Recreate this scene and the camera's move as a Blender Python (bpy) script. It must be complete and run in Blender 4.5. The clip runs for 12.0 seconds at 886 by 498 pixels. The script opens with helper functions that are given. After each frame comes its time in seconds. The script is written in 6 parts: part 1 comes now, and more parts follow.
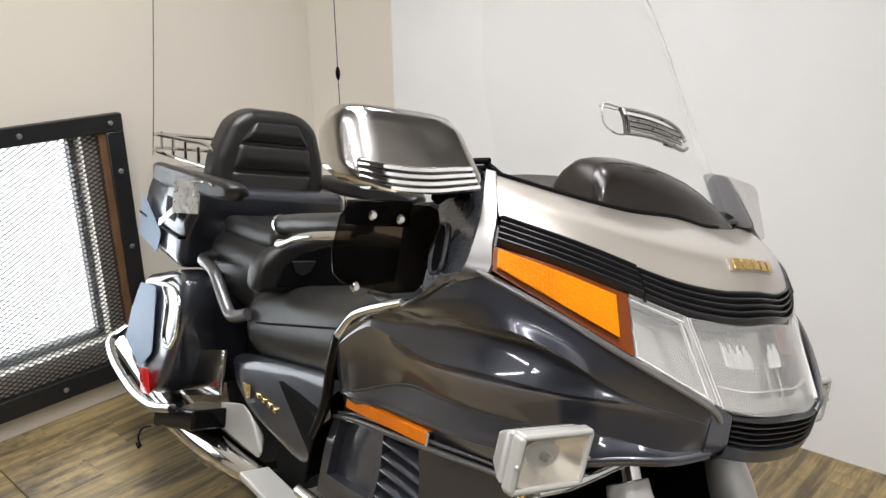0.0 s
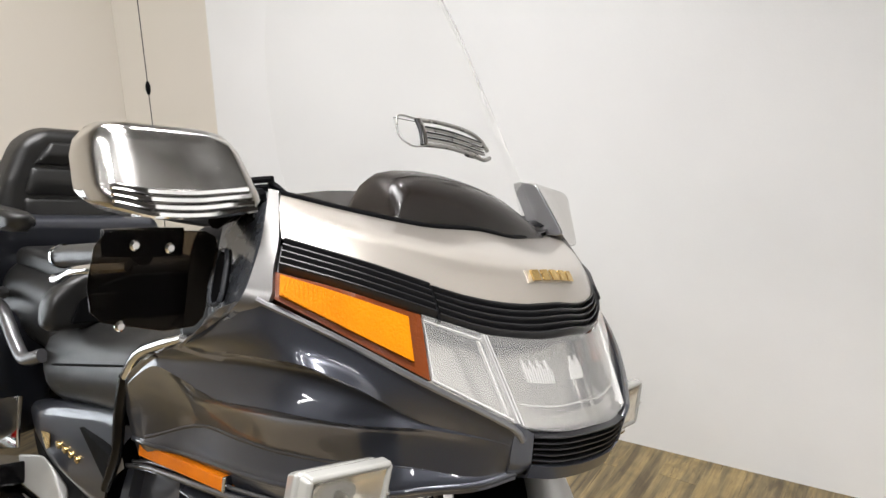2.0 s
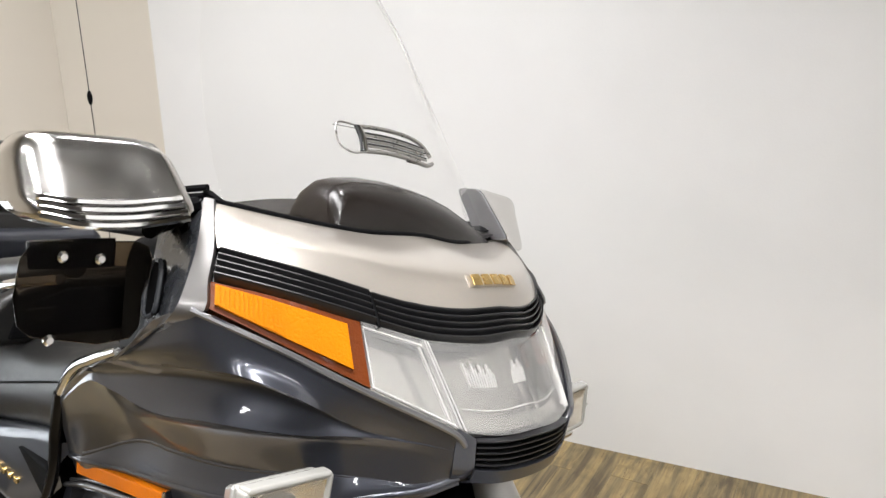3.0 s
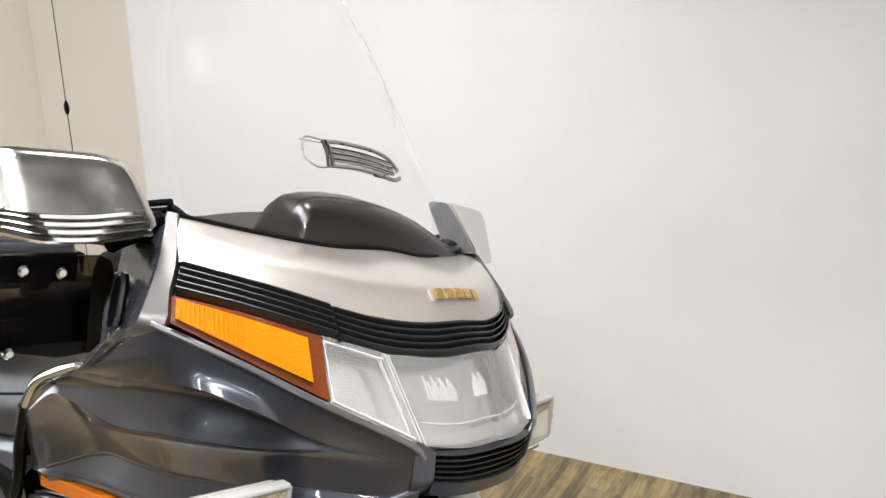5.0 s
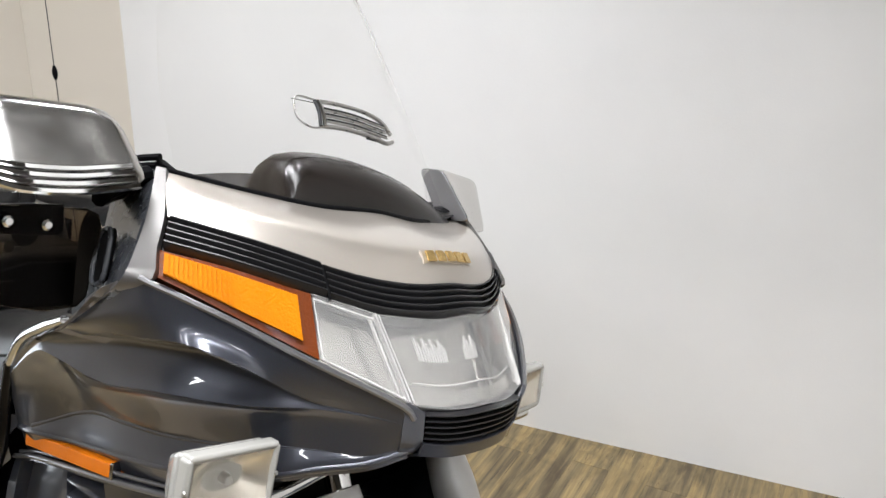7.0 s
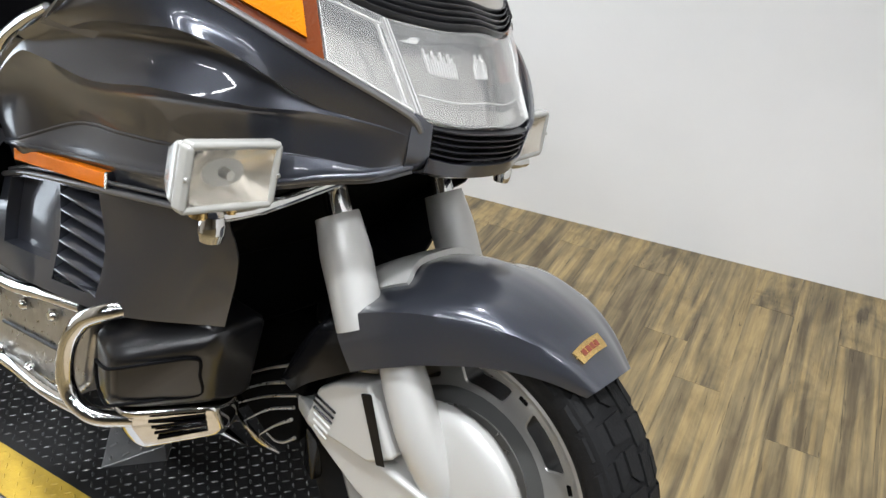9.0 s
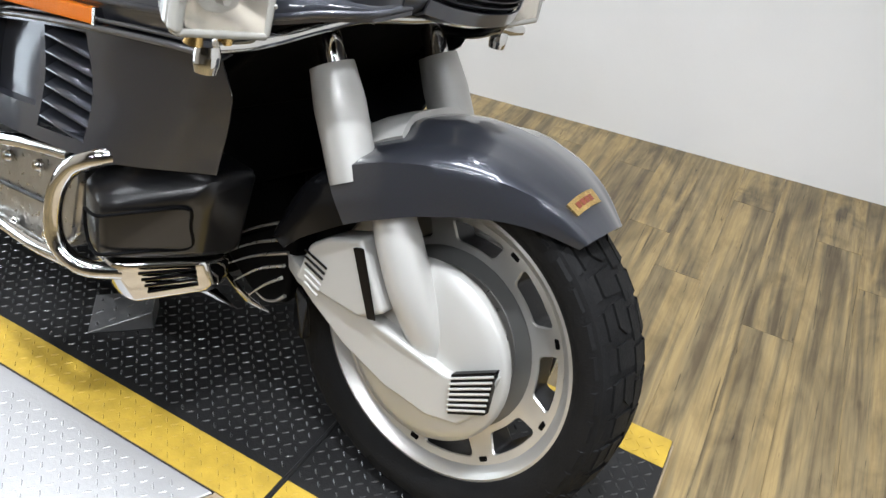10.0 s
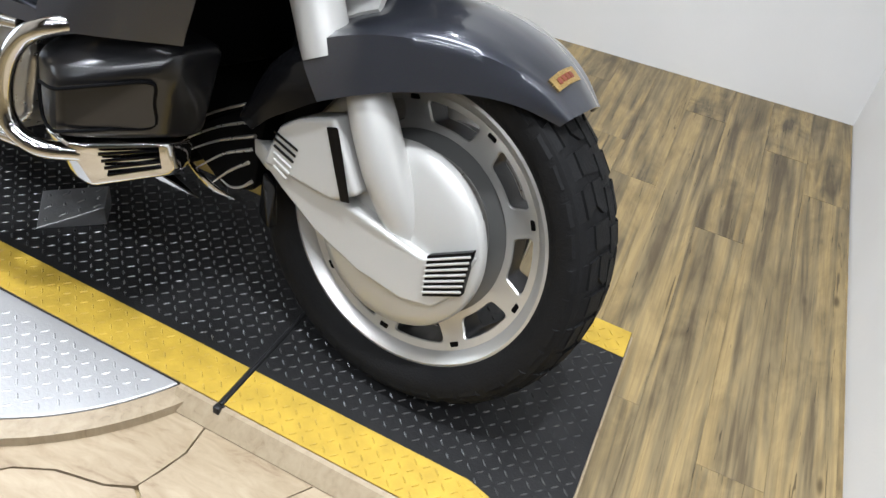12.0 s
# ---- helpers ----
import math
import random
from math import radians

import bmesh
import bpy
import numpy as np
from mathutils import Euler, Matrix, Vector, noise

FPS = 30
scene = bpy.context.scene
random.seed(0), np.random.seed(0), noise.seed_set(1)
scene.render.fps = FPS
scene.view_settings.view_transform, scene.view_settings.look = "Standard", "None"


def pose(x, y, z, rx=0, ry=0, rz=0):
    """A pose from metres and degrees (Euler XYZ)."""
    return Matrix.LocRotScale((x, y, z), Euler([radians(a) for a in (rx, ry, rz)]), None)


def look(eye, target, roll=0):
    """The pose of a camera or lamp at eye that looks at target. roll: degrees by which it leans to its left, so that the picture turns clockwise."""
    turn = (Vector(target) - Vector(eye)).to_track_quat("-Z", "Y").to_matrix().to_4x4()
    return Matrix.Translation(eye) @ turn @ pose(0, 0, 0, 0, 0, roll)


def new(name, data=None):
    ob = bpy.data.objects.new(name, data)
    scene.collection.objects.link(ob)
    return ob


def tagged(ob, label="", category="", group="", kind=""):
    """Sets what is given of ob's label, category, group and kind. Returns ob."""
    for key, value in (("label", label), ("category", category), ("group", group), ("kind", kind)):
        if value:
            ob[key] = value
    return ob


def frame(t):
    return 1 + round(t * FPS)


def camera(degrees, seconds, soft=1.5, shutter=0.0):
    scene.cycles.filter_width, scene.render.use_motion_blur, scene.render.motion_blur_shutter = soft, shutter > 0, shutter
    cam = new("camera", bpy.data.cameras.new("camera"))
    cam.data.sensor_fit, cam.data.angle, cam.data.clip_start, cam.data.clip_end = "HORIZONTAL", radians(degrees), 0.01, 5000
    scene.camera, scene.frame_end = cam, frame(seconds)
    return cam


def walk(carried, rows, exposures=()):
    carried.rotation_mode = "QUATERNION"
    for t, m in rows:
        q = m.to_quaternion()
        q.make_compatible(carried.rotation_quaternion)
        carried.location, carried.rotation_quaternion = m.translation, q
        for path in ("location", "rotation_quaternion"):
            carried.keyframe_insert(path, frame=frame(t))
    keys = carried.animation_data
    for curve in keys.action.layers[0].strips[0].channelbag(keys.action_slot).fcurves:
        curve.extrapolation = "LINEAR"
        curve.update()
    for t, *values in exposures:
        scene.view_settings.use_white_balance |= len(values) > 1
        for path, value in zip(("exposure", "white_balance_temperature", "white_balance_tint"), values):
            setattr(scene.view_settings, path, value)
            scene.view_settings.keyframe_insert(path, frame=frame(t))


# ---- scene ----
cam = camera(57.6, 12.0)
PATH = [
    (0, (0.157, 0.301, 1.474), (0.076, 2.192, 0.828), -0.9),
    (0.5, (0.197, 0.333, 1.473), (0.182, 2.231, 0.844), -0.1),
    (1, (0.216, 0.349, 1.467), (0.278, 2.248, 0.842), -0.3),
    (1.5, (0.241, 0.359, 1.466), (0.404, 2.254, 0.849), -0.1),
    (2, (0.26, 0.371, 1.463), (0.524, 2.253, 0.839), -0.6),
    (2.5, (0.276, 0.375, 1.46), (0.607, 2.249, 0.845), -0.5),
    (3, (0.287, 0.369, 1.459), (0.652, 2.239, 0.852), -0.7),
    (5, (0.319, 0.35, 1.471), (0.718, 2.22, 0.885), -0.2),
    (5.5, (0.317, 0.35, 1.466), (0.722, 2.215, 0.868), 0.4),
    (6, (0.317, 0.348, 1.467), (0.734, 2.218, 0.891), 1.1),
    (6.5, (0.316, 0.349, 1.461), (0.731, 2.218, 0.88), 0.8),
    (6.7, (0.318, 0.35, 1.453), (0.734, 2.215, 0.863), 0.8),
    (8.3, (0.298, 0.37, 1.353), (0.737, 2.095, 0.442), 2.6),
    (8.5, (0.297, 0.367, 1.336), (0.738, 2.075, 0.395), 2.8),
    (9, (0.287, 0.345, 1.294), (0.72, 2.002, 0.26), 4.1),
    (9.5, (0.274, 0.317, 1.253), (0.722, 1.924, 0.15), 5.4),
    (10, (0.257, 0.299, 1.208), (0.734, 1.834, 0.019), 7.0),
    (10.5, (0.232, 0.276, 1.155), (0.757, 1.736, -0.106), 9.3),
    (11, (0.205, 0.268, 1.126), (0.759, 1.691, -0.165), 11.1),
    (11.5, (0.187, 0.271, 1.107), (0.789, 1.641, -0.221), 12.0),
    (12, (0.197, 0.275, 1.133), (0.817, 1.665, -0.164), 11.4),
]
TURN = pose(0, 0, 0, 0, 0, 40)
walk(cam, [(t, TURN @ look(eye, target, roll)) for t, eye, target, roll in PATH],
     exposures=[(0.0, -0.16, 6500, 10), (2.0, -0.02, 6500, 10), (5.5, 0.06, 6400, 10), (6.5, -0.04, 6350, 10), (8.5, 0.0, 6150, 8), (9.5, 0.06, 6100, 8), (10.5, 0.06, 6050, 8), (12.0, 0.02, 6000, 8)])

# ---- world and light ----
world = bpy.data.worlds.new("world")
scene.world = world
world.use_nodes = True
sky = world.node_tree.nodes.new("ShaderNodeTexSky")
sky.sky_type = "NISHITA"
sky.sun_disc = False
sky.sun_elevation, sky.sun_rotation = radians(38), radians(-80)
world.node_tree.links.new(sky.outputs[0], world.node_tree.nodes["Background"].inputs[0])
world.node_tree.nodes["Background"].inputs[1].default_value = 0.12


def area_lamp(name, at, target, size, watts, colour, shape="DISK", size_y=None, spread=180):
    data = bpy.data.lights.new(name, "AREA")
    data.shape, data.size, data.energy, data.color = shape, size, watts, colour
    data.spread = radians(spread)
    if size_y:
        data.size_y = size_y
    ob = new(name, data)
    ob.matrix_world = look(at, target)
    return ob


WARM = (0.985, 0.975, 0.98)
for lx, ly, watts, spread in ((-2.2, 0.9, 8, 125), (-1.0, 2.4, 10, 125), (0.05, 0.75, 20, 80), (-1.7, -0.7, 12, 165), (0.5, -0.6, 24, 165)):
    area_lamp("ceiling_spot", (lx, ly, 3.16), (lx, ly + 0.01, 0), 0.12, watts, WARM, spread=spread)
# Unseen panels, added overhead so upward paint faces reflect something bright.
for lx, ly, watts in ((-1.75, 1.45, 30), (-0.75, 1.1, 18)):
    area_lamp("added_panel", (lx, ly, 3.15), (lx, ly + 0.01, 0), 1.1, watts, WARM, "RECTANGLE", 0.75, spread=110)
# Unseen tubes behind the camera, added for frontal fill and streaked highlights.
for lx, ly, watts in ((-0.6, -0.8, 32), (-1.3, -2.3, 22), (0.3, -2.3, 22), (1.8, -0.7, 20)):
    area_lamp("added_tube", (lx, ly, 3.14), (lx, ly + 0.01, 0), 1.1, watts, WARM, "RECTANGLE", 0.10, spread=165)
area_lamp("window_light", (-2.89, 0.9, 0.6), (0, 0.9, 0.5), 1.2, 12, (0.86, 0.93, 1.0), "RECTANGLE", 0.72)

# ---- materials ----


def material(name, colour, rough=0.5, metal=0.0, coat=0.0, vary=0.08, scale=6.0, bump=0.0, bump_scale=80.0, fine=0.0, transmission=0.0, ior=1.45, spec=0.5, even=False):
    m = bpy.data.materials.new(name)
    m.use_nodes = True
    nodes, links = m.node_tree.nodes, m.node_tree.links
    b = nodes["Principled BSDF"]
    b.inputs["Roughness"].default_value = rough
    b.inputs["Metallic"].default_value = metal
    b.inputs["Coat Weight"].default_value = coat
    b.inputs["Coat Roughness"].default_value = 0.04
    b.inputs["IOR"].default_value = ior
    b.inputs["Specular IOR Level"].default_value = spec
    b.inputs["Transmission Weight"].default_value = transmission
    at = nodes.new("ShaderNodeTexCoord")
    big = nodes.new("ShaderNodeTexNoise")
    big.inputs["Scale"].default_value, big.inputs["Detail"].default_value = scale, 5
    links.new(at.outputs["Object"], big.inputs["Vector"])
    ramp = nodes.new("ShaderNodeMix")
    ramp.data_type = "RGBA"
    ramp.inputs[6].default_value = [c * (1 - vary) for c in colour] + [1]
    ramp.inputs[7].default_value = [min(1, c * (1 + vary)) for c in colour] + [1]
    links.new(big.outputs["Fac"], ramp.inputs[0])
    out = ramp.outputs[2]
    if fine:
        dots = nodes.new("ShaderNodeTexNoise")
        dots.inputs["Scale"].default_value, dots.inputs["Detail"].default_value = 900, 2
        links.new(at.outputs["Object"], dots.inputs["Vector"])
        mix = nodes.new("ShaderNodeMix")
        mix.data_type, mix.blend_type = "RGBA", "OVERLAY"
        mix.inputs[0].default_value = fine
        links.new(out, mix.inputs[6])
        links.new(dots.outputs["Color"], mix.inputs[7])
        out = mix.outputs[2]
    links.new(out, b.inputs["Base Color"])
    rr = nodes.new("ShaderNodeMapRange")
    rr.inputs[3].default_value, rr.inputs[4].default_value = max(0, rough - 0.06), min(1, rough + 0.08)
    small = nodes.new("ShaderNodeTexNoise")
    small.inputs["Scale"].default_value, small.inputs["Detail"].default_value = scale * 5, 6
    links.new(at.outputs["Object"], small.inputs["Vector"])
    links.new(small.outputs["Fac"], rr.inputs[0])
    if rough > 0.06 and not even:
        links.new(rr.outputs[0], b.inputs["Roughness"])
    if bump:
        tex = nodes.new("ShaderNodeTexNoise")
        tex.inputs["Scale"].default_value, tex.inputs["Detail"].default_value = bump_scale, 4
        links.new(at.outputs["Object"], tex.inputs["Vector"])
        bp = nodes.new("ShaderNodeBump")
        bp.inputs["Strength"].default_value, bp.inputs["Distance"].default_value = bump, 0.004
        links.new(tex.outputs["Fac"], bp.inputs["Height"])
        links.new(bp.outputs[0], b.inputs["Normal"])
    return m


PAINT = material("charcoal_paint", (0.043, 0.046, 0.057), 0.30, 0.55, 1.0, 0.05, 3, fine=0.4, even=True)
NOSE = material("champagne_paint", (0.49, 0.45, 0.40), 0.29, 0.75, 0.5, 0.02, 3, fine=0.15, even=True)
GREYTRIM = material("silver_trim_paint", (0.15, 0.15, 0.155), 0.3, 0.7, 0.5, 0.05, 5, fine=0.2)
BLACK = material("black_plastic", (0.004, 0.004, 0.0045), 0.5, 0, 0, 0.2, 12, 0.1, 500, spec=0.05)
GLOSSBLACK = material("gloss_black", (0.003, 0.003, 0.0035), 0.16, 0, 0.0, 0.2, 10, spec=0.25)
# Near-black of frame and innards, also painted into openings as their shade.
DARK = material("frame_black_and_recess_shade", (0.002, 0.002, 0.0022), 0.6, 0, 0, 0.3, 9, spec=0.06)
CHROME = material("chrome", (0.62, 0.615, 0.605), 0.07, 1.0, 0, 0.03, 4)
SATIN = material("satin_chrome", (0.66, 0.645, 0.62), 0.16, 1.0, 0, 0.03, 4)
BRUSHED = material("cast_aluminium", (0.42, 0.41, 0.39), 0.28, 0.9, 0, 0.15, 14, 0.5, 55)
FORKPAINT = material("silver_white_paint", (0.47, 0.465, 0.445), 0.36, 0.3, 0.3, 0.04, 8, fine=0.1)
RIM = material("machined_rim", (0.62, 0.61, 0.585), 0.34, 0.75, 0, 0.12, 10)
SILVERTRIM = material("silver_beige_trim", (0.14, 0.135, 0.13), 0.34, 0.7, 0.2, 0.05, 5, fine=0.15)
SLAT = material("semi_gloss_black_slat", (0.010, 0.010, 0.011), 0.30, 0, 0, 0.2, 12, spec=0.5)
POCKET = material("dark_grey_moulding", (0.030, 0.032, 0.036), 0.26, 0, 0.2, 0.1, 8)
RUBBER = material("tyre_rubber", (0.007, 0.007, 0.0073), 0.62, 0, 0, 0.35, 18, 0.3, 260, spec=0.16)
LEATHER = material("black_leather", (0.010, 0.0097, 0.0093), 0.36, 0, 0, 0.15, 6, 0.15, 500, spec=0.55)
AMBER = material("amber_lens", (0.51, 0.158, 0.0), 0.45, 0, 0.0, 0.35, 9, 0.4, 260, spec=0.08)
AMBERRIM = material("amber_lens_rim", (0.12, 0.024, 0.001), 0.3, 0, 0.04, 0.2, 40, 0.3, 200, spec=0.2)
RED = material("red_lens", (0.55, 0.012, 0.01), 0.1, 0, 0.6, 0.1, 10)
LENS = material("clear_lens", (0.80, 0.795, 0.78), 0.06, 0, 0.4, 0.02, 10, transmission=0.92, ior=1.25)
FROST = material("frosted_lens_rib", (0.36, 0.355, 0.34), 0.35, 0, 0.15, 0.15, 40)
GLASS = material("lamp_glass", (0.96, 0.95, 0.93), 0.16, 0, 0, 0.02, 10, transmission=1.0, ior=1.3)
SMOKE = material("smoked_acrylic", (0.12, 0.096, 0.072), 0.04, 0, 0, 0.05, 10, transmission=1.0, ior=1.12, spec=0.2)
CLEAR = material("clear_acrylic", (0.985, 0.985, 0.98), 0.02, 0, 0, 0.01, 10, transmission=1.0, ior=1.12)
REFLECTOR = material("lamp_reflector", (0.50, 0.49, 0.46), 0.17, 0.9, 0, 0.22, 12, 0.06, 22)
GOLD = material("gold_badge", (0.62, 0.43, 0.17), 0.25, 0.9, 0, 0.1, 40)
BADGERED = material("badge_red", (0.13, 0.030, 0.018), 0.4, 0, 0.1)
HOOD = material("dark_brown_hood", (0.010, 0.0078, 0.0066), 0.24, 0, 0.0, 0.03, 8, even=True)
CREAM = material("cream_fork_cover", (0.34, 0.335, 0.315), 0.38, 0.2, 0.2, 0.05, 8)
# Blue base colour paints the window's reflection onto the rear lenses.
REFLECTIONLENS = material("rear_lens_window_reflection", (0.20, 0.265, 0.36), 0.5, 0, 0, 0.05, 10, spec=0.25)


def wood_material(name, light, dark, along, warm):
    m = bpy.data.materials.new(name)
    m.use_nodes = True
    nodes, links = m.node_tree.nodes, m.node_tree.links
    b = nodes["Principled BSDF"]
    at, info = nodes.new("ShaderNodeTexCoord"), nodes.new("ShaderNodeObjectInfo")
    shift = nodes.new("ShaderNodeVectorMath")
    shift.operation = "MULTIPLY_ADD"
    links.new(info.outputs["Random"], shift.inputs[0])
    shift.inputs[1].default_value = (37, 53, 11)
    links.new(at.outputs["Object"], shift.inputs[2])
    mp = nodes.new("ShaderNodeMapping")
    mp.inputs["Scale"].default_value = along
    links.new(shift.outputs[0], mp.inputs[0])
    grain, blotch = nodes.new("ShaderNodeTexNoise"), nodes.new("ShaderNodeTexNoise")
    grain.inputs["Scale"].default_value, grain.inputs["Detail"].default_value, grain.inputs["Roughness"].default_value = 7, 8, 0.65
    grain.inputs["Distortion"].default_value = 0.6
    blotch.inputs["Scale"].default_value, blotch.inputs["Detail"].default_value = 1.6, 4
    links.new(mp.outputs[0], grain.inputs["Vector"])
    links.new(mp.outputs[0], blotch.inputs["Vector"])
    add = nodes.new("ShaderNodeMath")
    add.operation = "MULTIPLY_ADD"
    links.new(grain.outputs["Fac"], add.inputs[0])
    add.inputs[1].default_value = 0.75
    half = nodes.new("ShaderNodeMath")
    half.operation = "MULTIPLY"
    half.inputs[1].default_value = 0.45
    links.new(blotch.outputs["Fac"], half.inputs[0])
    links.new(half.outputs[0], add.inputs[2])
    tint = nodes.new("ShaderNodeMath")
    tint.operation = "MULTIPLY_ADD"
    links.new(info.outputs["Random"], tint.inputs[0])
    tint.inputs[1].default_value = 0.10
    links.new(add.outputs[0], tint.inputs[2])
    ramp = nodes.new("ShaderNodeValToRGB")
    ramp.color_ramp.elements[0].position, ramp.color_ramp.elements[0].color = 0.38, (*dark, 1)
    ramp.color_ramp.elements[1].position, ramp.color_ramp.elements[1].color = 0.78, (*light, 1)
    mid = ramp.color_ramp.elements.new(0.56)
    mid.color = (*warm, 1)
    links.new(tint.outputs[0], ramp.inputs[0])
    links.new(ramp.outputs[0], b.inputs["Base Color"])
    b.inputs["Roughness"].default_value = 0.42
    bp = nodes.new("ShaderNodeBump")
    bp.inputs["Strength"].default_value, bp.inputs["Distance"].default_value = 0.15, 0.002
    links.new(grain.outputs["Fac"], bp.inputs["Height"])
    links.new(bp.outputs[0], b.inputs["Normal"])
    return m




def plank_material(name, yellow, grey, dark):
    """Printed oak: long streaks of two hues, fine dark cracks and a few knots, different on every plank."""
    m = bpy.data.materials.new(name)
    m.use_nodes = True
    nodes, links = m.node_tree.nodes, m.node_tree.links
    b = nodes["Principled BSDF"]
    at, info = nodes.new("ShaderNodeTexCoord"), nodes.new("ShaderNodeObjectInfo")
    shift = nodes.new("ShaderNodeVectorMath")
    shift.operation = "MULTIPLY_ADD"
    links.new(info.outputs["Random"], shift.inputs[0])
    shift.inputs[1].default_value = (37, 53, 11)
    links.new(at.outputs["Object"], shift.inputs[2])

    def noise(stretch, scale, detail, twist):
        mp = nodes.new("ShaderNodeMapping")
        mp.inputs["Scale"].default_value = stretch
        links.new(shift.outputs[0], mp.inputs[0])
        n = nodes.new("ShaderNodeTexNoise")
        n.inputs["Scale"].default_value, n.inputs["Detail"].default_value = scale, detail
        n.inputs["Roughness"].default_value, n.inputs["Distortion"].default_value = 0.6, twist
        links.new(mp.outputs[0], n.inputs["Vector"])
        return n.outputs["Fac"]

    def ramp(fac, stops):
        r = nodes.new("ShaderNodeValToRGB")
        r.color_ramp.elements[0].position, r.color_ramp.elements[0].color = stops[0][0], (*stops[0][1], 1)
        r.color_ramp.elements[1].position, r.color_ramp.elements[1].color = stops[-1][0], (*stops[-1][1], 1)
        for p, c in stops[1:-1]:
            r.color_ramp.elements.new(p).color = (*c, 1)
        links.new(fac, r.inputs[0])
        return r.outputs[0]

    def times(a, c):
        mix = nodes.new("ShaderNodeMix")
        mix.data_type, mix.blend_type = "RGBA", "MULTIPLY"
        mix.inputs[0].default_value = 1
        links.new(a, mix.inputs[6])
        links.new(c, mix.inputs[7])
        return mix.outputs[2]
    hue = ramp(noise((11, 0.55, 4), 2.6, 4, 0.5), ((0.36, dark), (0.47, grey), (0.60, yellow)))
    streak = ramp(noise((70, 2.2, 6), 2.4, 9, 0.4), ((0.28, (0.72, 0.70, 0.68)), (0.5, (1, 1, 1)), (0.72, (1.15, 1.14, 1.12))))
    blotch = ramp(noise((6.0, 2.4, 3), 1.6, 6, 1.4), ((0.3, (0.62, 0.60, 0.57)), (0.58, (1.10, 1.09, 1.06))))
    crack = ramp(noise((60, 2.4, 6), 1.4, 3, 1.6), ((0.31, (0.32, 0.30, 0.27)), (0.35, (1, 1, 1))))
    knots = nodes.new("ShaderNodeTexVoronoi")
    knots.inputs["Scale"].default_value = 1.0
    mp = nodes.new("ShaderNodeMapping")
    mp.inputs["Scale"].default_value = (8, 3.2, 1)
    links.new(shift.outputs[0], mp.inputs[0])
    links.new(mp.outputs[0], knots.inputs["Vector"])
    knot = ramp(knots.outputs["Distance"], ((0.03, (0.35, 0.33, 0.3)), (0.075, (1, 1, 1))))
    links.new(times(times(times(times(hue, streak), blotch), crack), knot), b.inputs["Base Color"])
    b.inputs["Roughness"].default_value = 0.42
    bp = nodes.new("ShaderNodeBump")
    bp.inputs["Strength"].default_value, bp.inputs["Distance"].default_value = 0.10, 0.002
    links.new(streak, bp.inputs["Height"])
    links.new(bp.outputs[0], b.inputs["Normal"])
    return m


PLANK = plank_material("oak_plank", (0.265, 0.196, 0.090), (0.165, 0.128, 0.068), (0.088, 0.066, 0.036))
# Mottled tone paints in faint shadow patches along with slight scuffs.
WALL = material("white_wall_paint", (0.82, 0.82, 0.815), 0.70, 0, 0, 0.07, 2.2, 0.10, 150)
WALLCREAM = material("cream_wall_paint", (0.66, 0.61, 0.53), 0.75, 0, 0, 0.03, 1.3, 0.08, 150)
CEIL = material("dark_grey_ceiling", (0.14, 0.14, 0.14), 0.8, 0, 0, 0.05, 2)
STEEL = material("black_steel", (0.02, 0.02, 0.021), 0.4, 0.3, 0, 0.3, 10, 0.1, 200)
RUST = material("rusty_steel", (0.16, 0.085, 0.04), 0.6, 0.2, 0, 0.5, 18, 0.3, 120)
TREADBLACK = material("black_tread_plate", (0.017, 0.017, 0.0175), 0.40, 0.2, 0, 0.5, 9, 0.15, 160, spec=0.35)
# Bars paler than the plate: wear plus a highlight put into the colour.
TREADGLINT = material("glinting_worn_tread", (0.09, 0.09, 0.091), 0.24, 0.6, 0, 0.5, 14, 0.1, 200)
TREADSILVER = material("silver_tread_plate", (0.40, 0.40, 0.405), 0.42, 0.45, 0, 0.10, 6, 0.1, 160)
YELLOW = material("yellow_safety_paint", (0.43, 0.29, 0.035), 0.45, 0, 0, 0.40, 22, 0.2, 140)

MARKER = material("orange_marker_lens", (0.62, 0.160, 0.004), 0.35, 0, 0.05, 0.2, 30, 0.3, 300, spec=0.1)
FOGBOWL = material("fog_lamp_bowl", (0.70, 0.66, 0.59), 0.20, 0.85, 0, 0.05, 40, even=True)
BEZEL = material("pale_lamp_bezel", (0.36, 0.355, 0.33), 0.25, 0.2, 0.4, 0.02, 5, even=True)
# Alloy darkened to paint the shadow gap behind the brake cover.
SHADEDALLOY = material("shaded_cast_alloy", (0.17, 0.17, 0.165), 0.42, 0.6, 0, 0.15, 14)
# Engine cover, much darker than the fairings.
ENGINEBLACK = material("engine_cover_black", (0.008, 0.008, 0.009), 0.30, 0.0, 0.25, 0.05, 3, fine=0.3, even=True)
TREADGREY = material("grey_tread_plate", (0.26, 0.26, 0.265), 0.34, 0.7, 0, 0.3, 20, 0.2, 160)
FARWALL = material("beige_far_wall", (0.40, 0.365, 0.31), 0.8, 0, 0, 0.05, 1.0)
STONE = wood_material("tan_flagstone", (0.36, 0.29, 0.195), (0.15, 0.10, 0.058), (2.2, 7.5, 2.4), (0.28, 0.215, 0.135))
EDGING = wood_material("tan_edging", (0.34, 0.275, 0.185), (0.13, 0.09, 0.05), (9, 9, 2.4), (0.27, 0.21, 0.135))
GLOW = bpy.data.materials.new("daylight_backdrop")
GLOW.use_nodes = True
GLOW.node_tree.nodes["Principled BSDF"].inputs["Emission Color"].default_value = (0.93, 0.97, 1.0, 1)
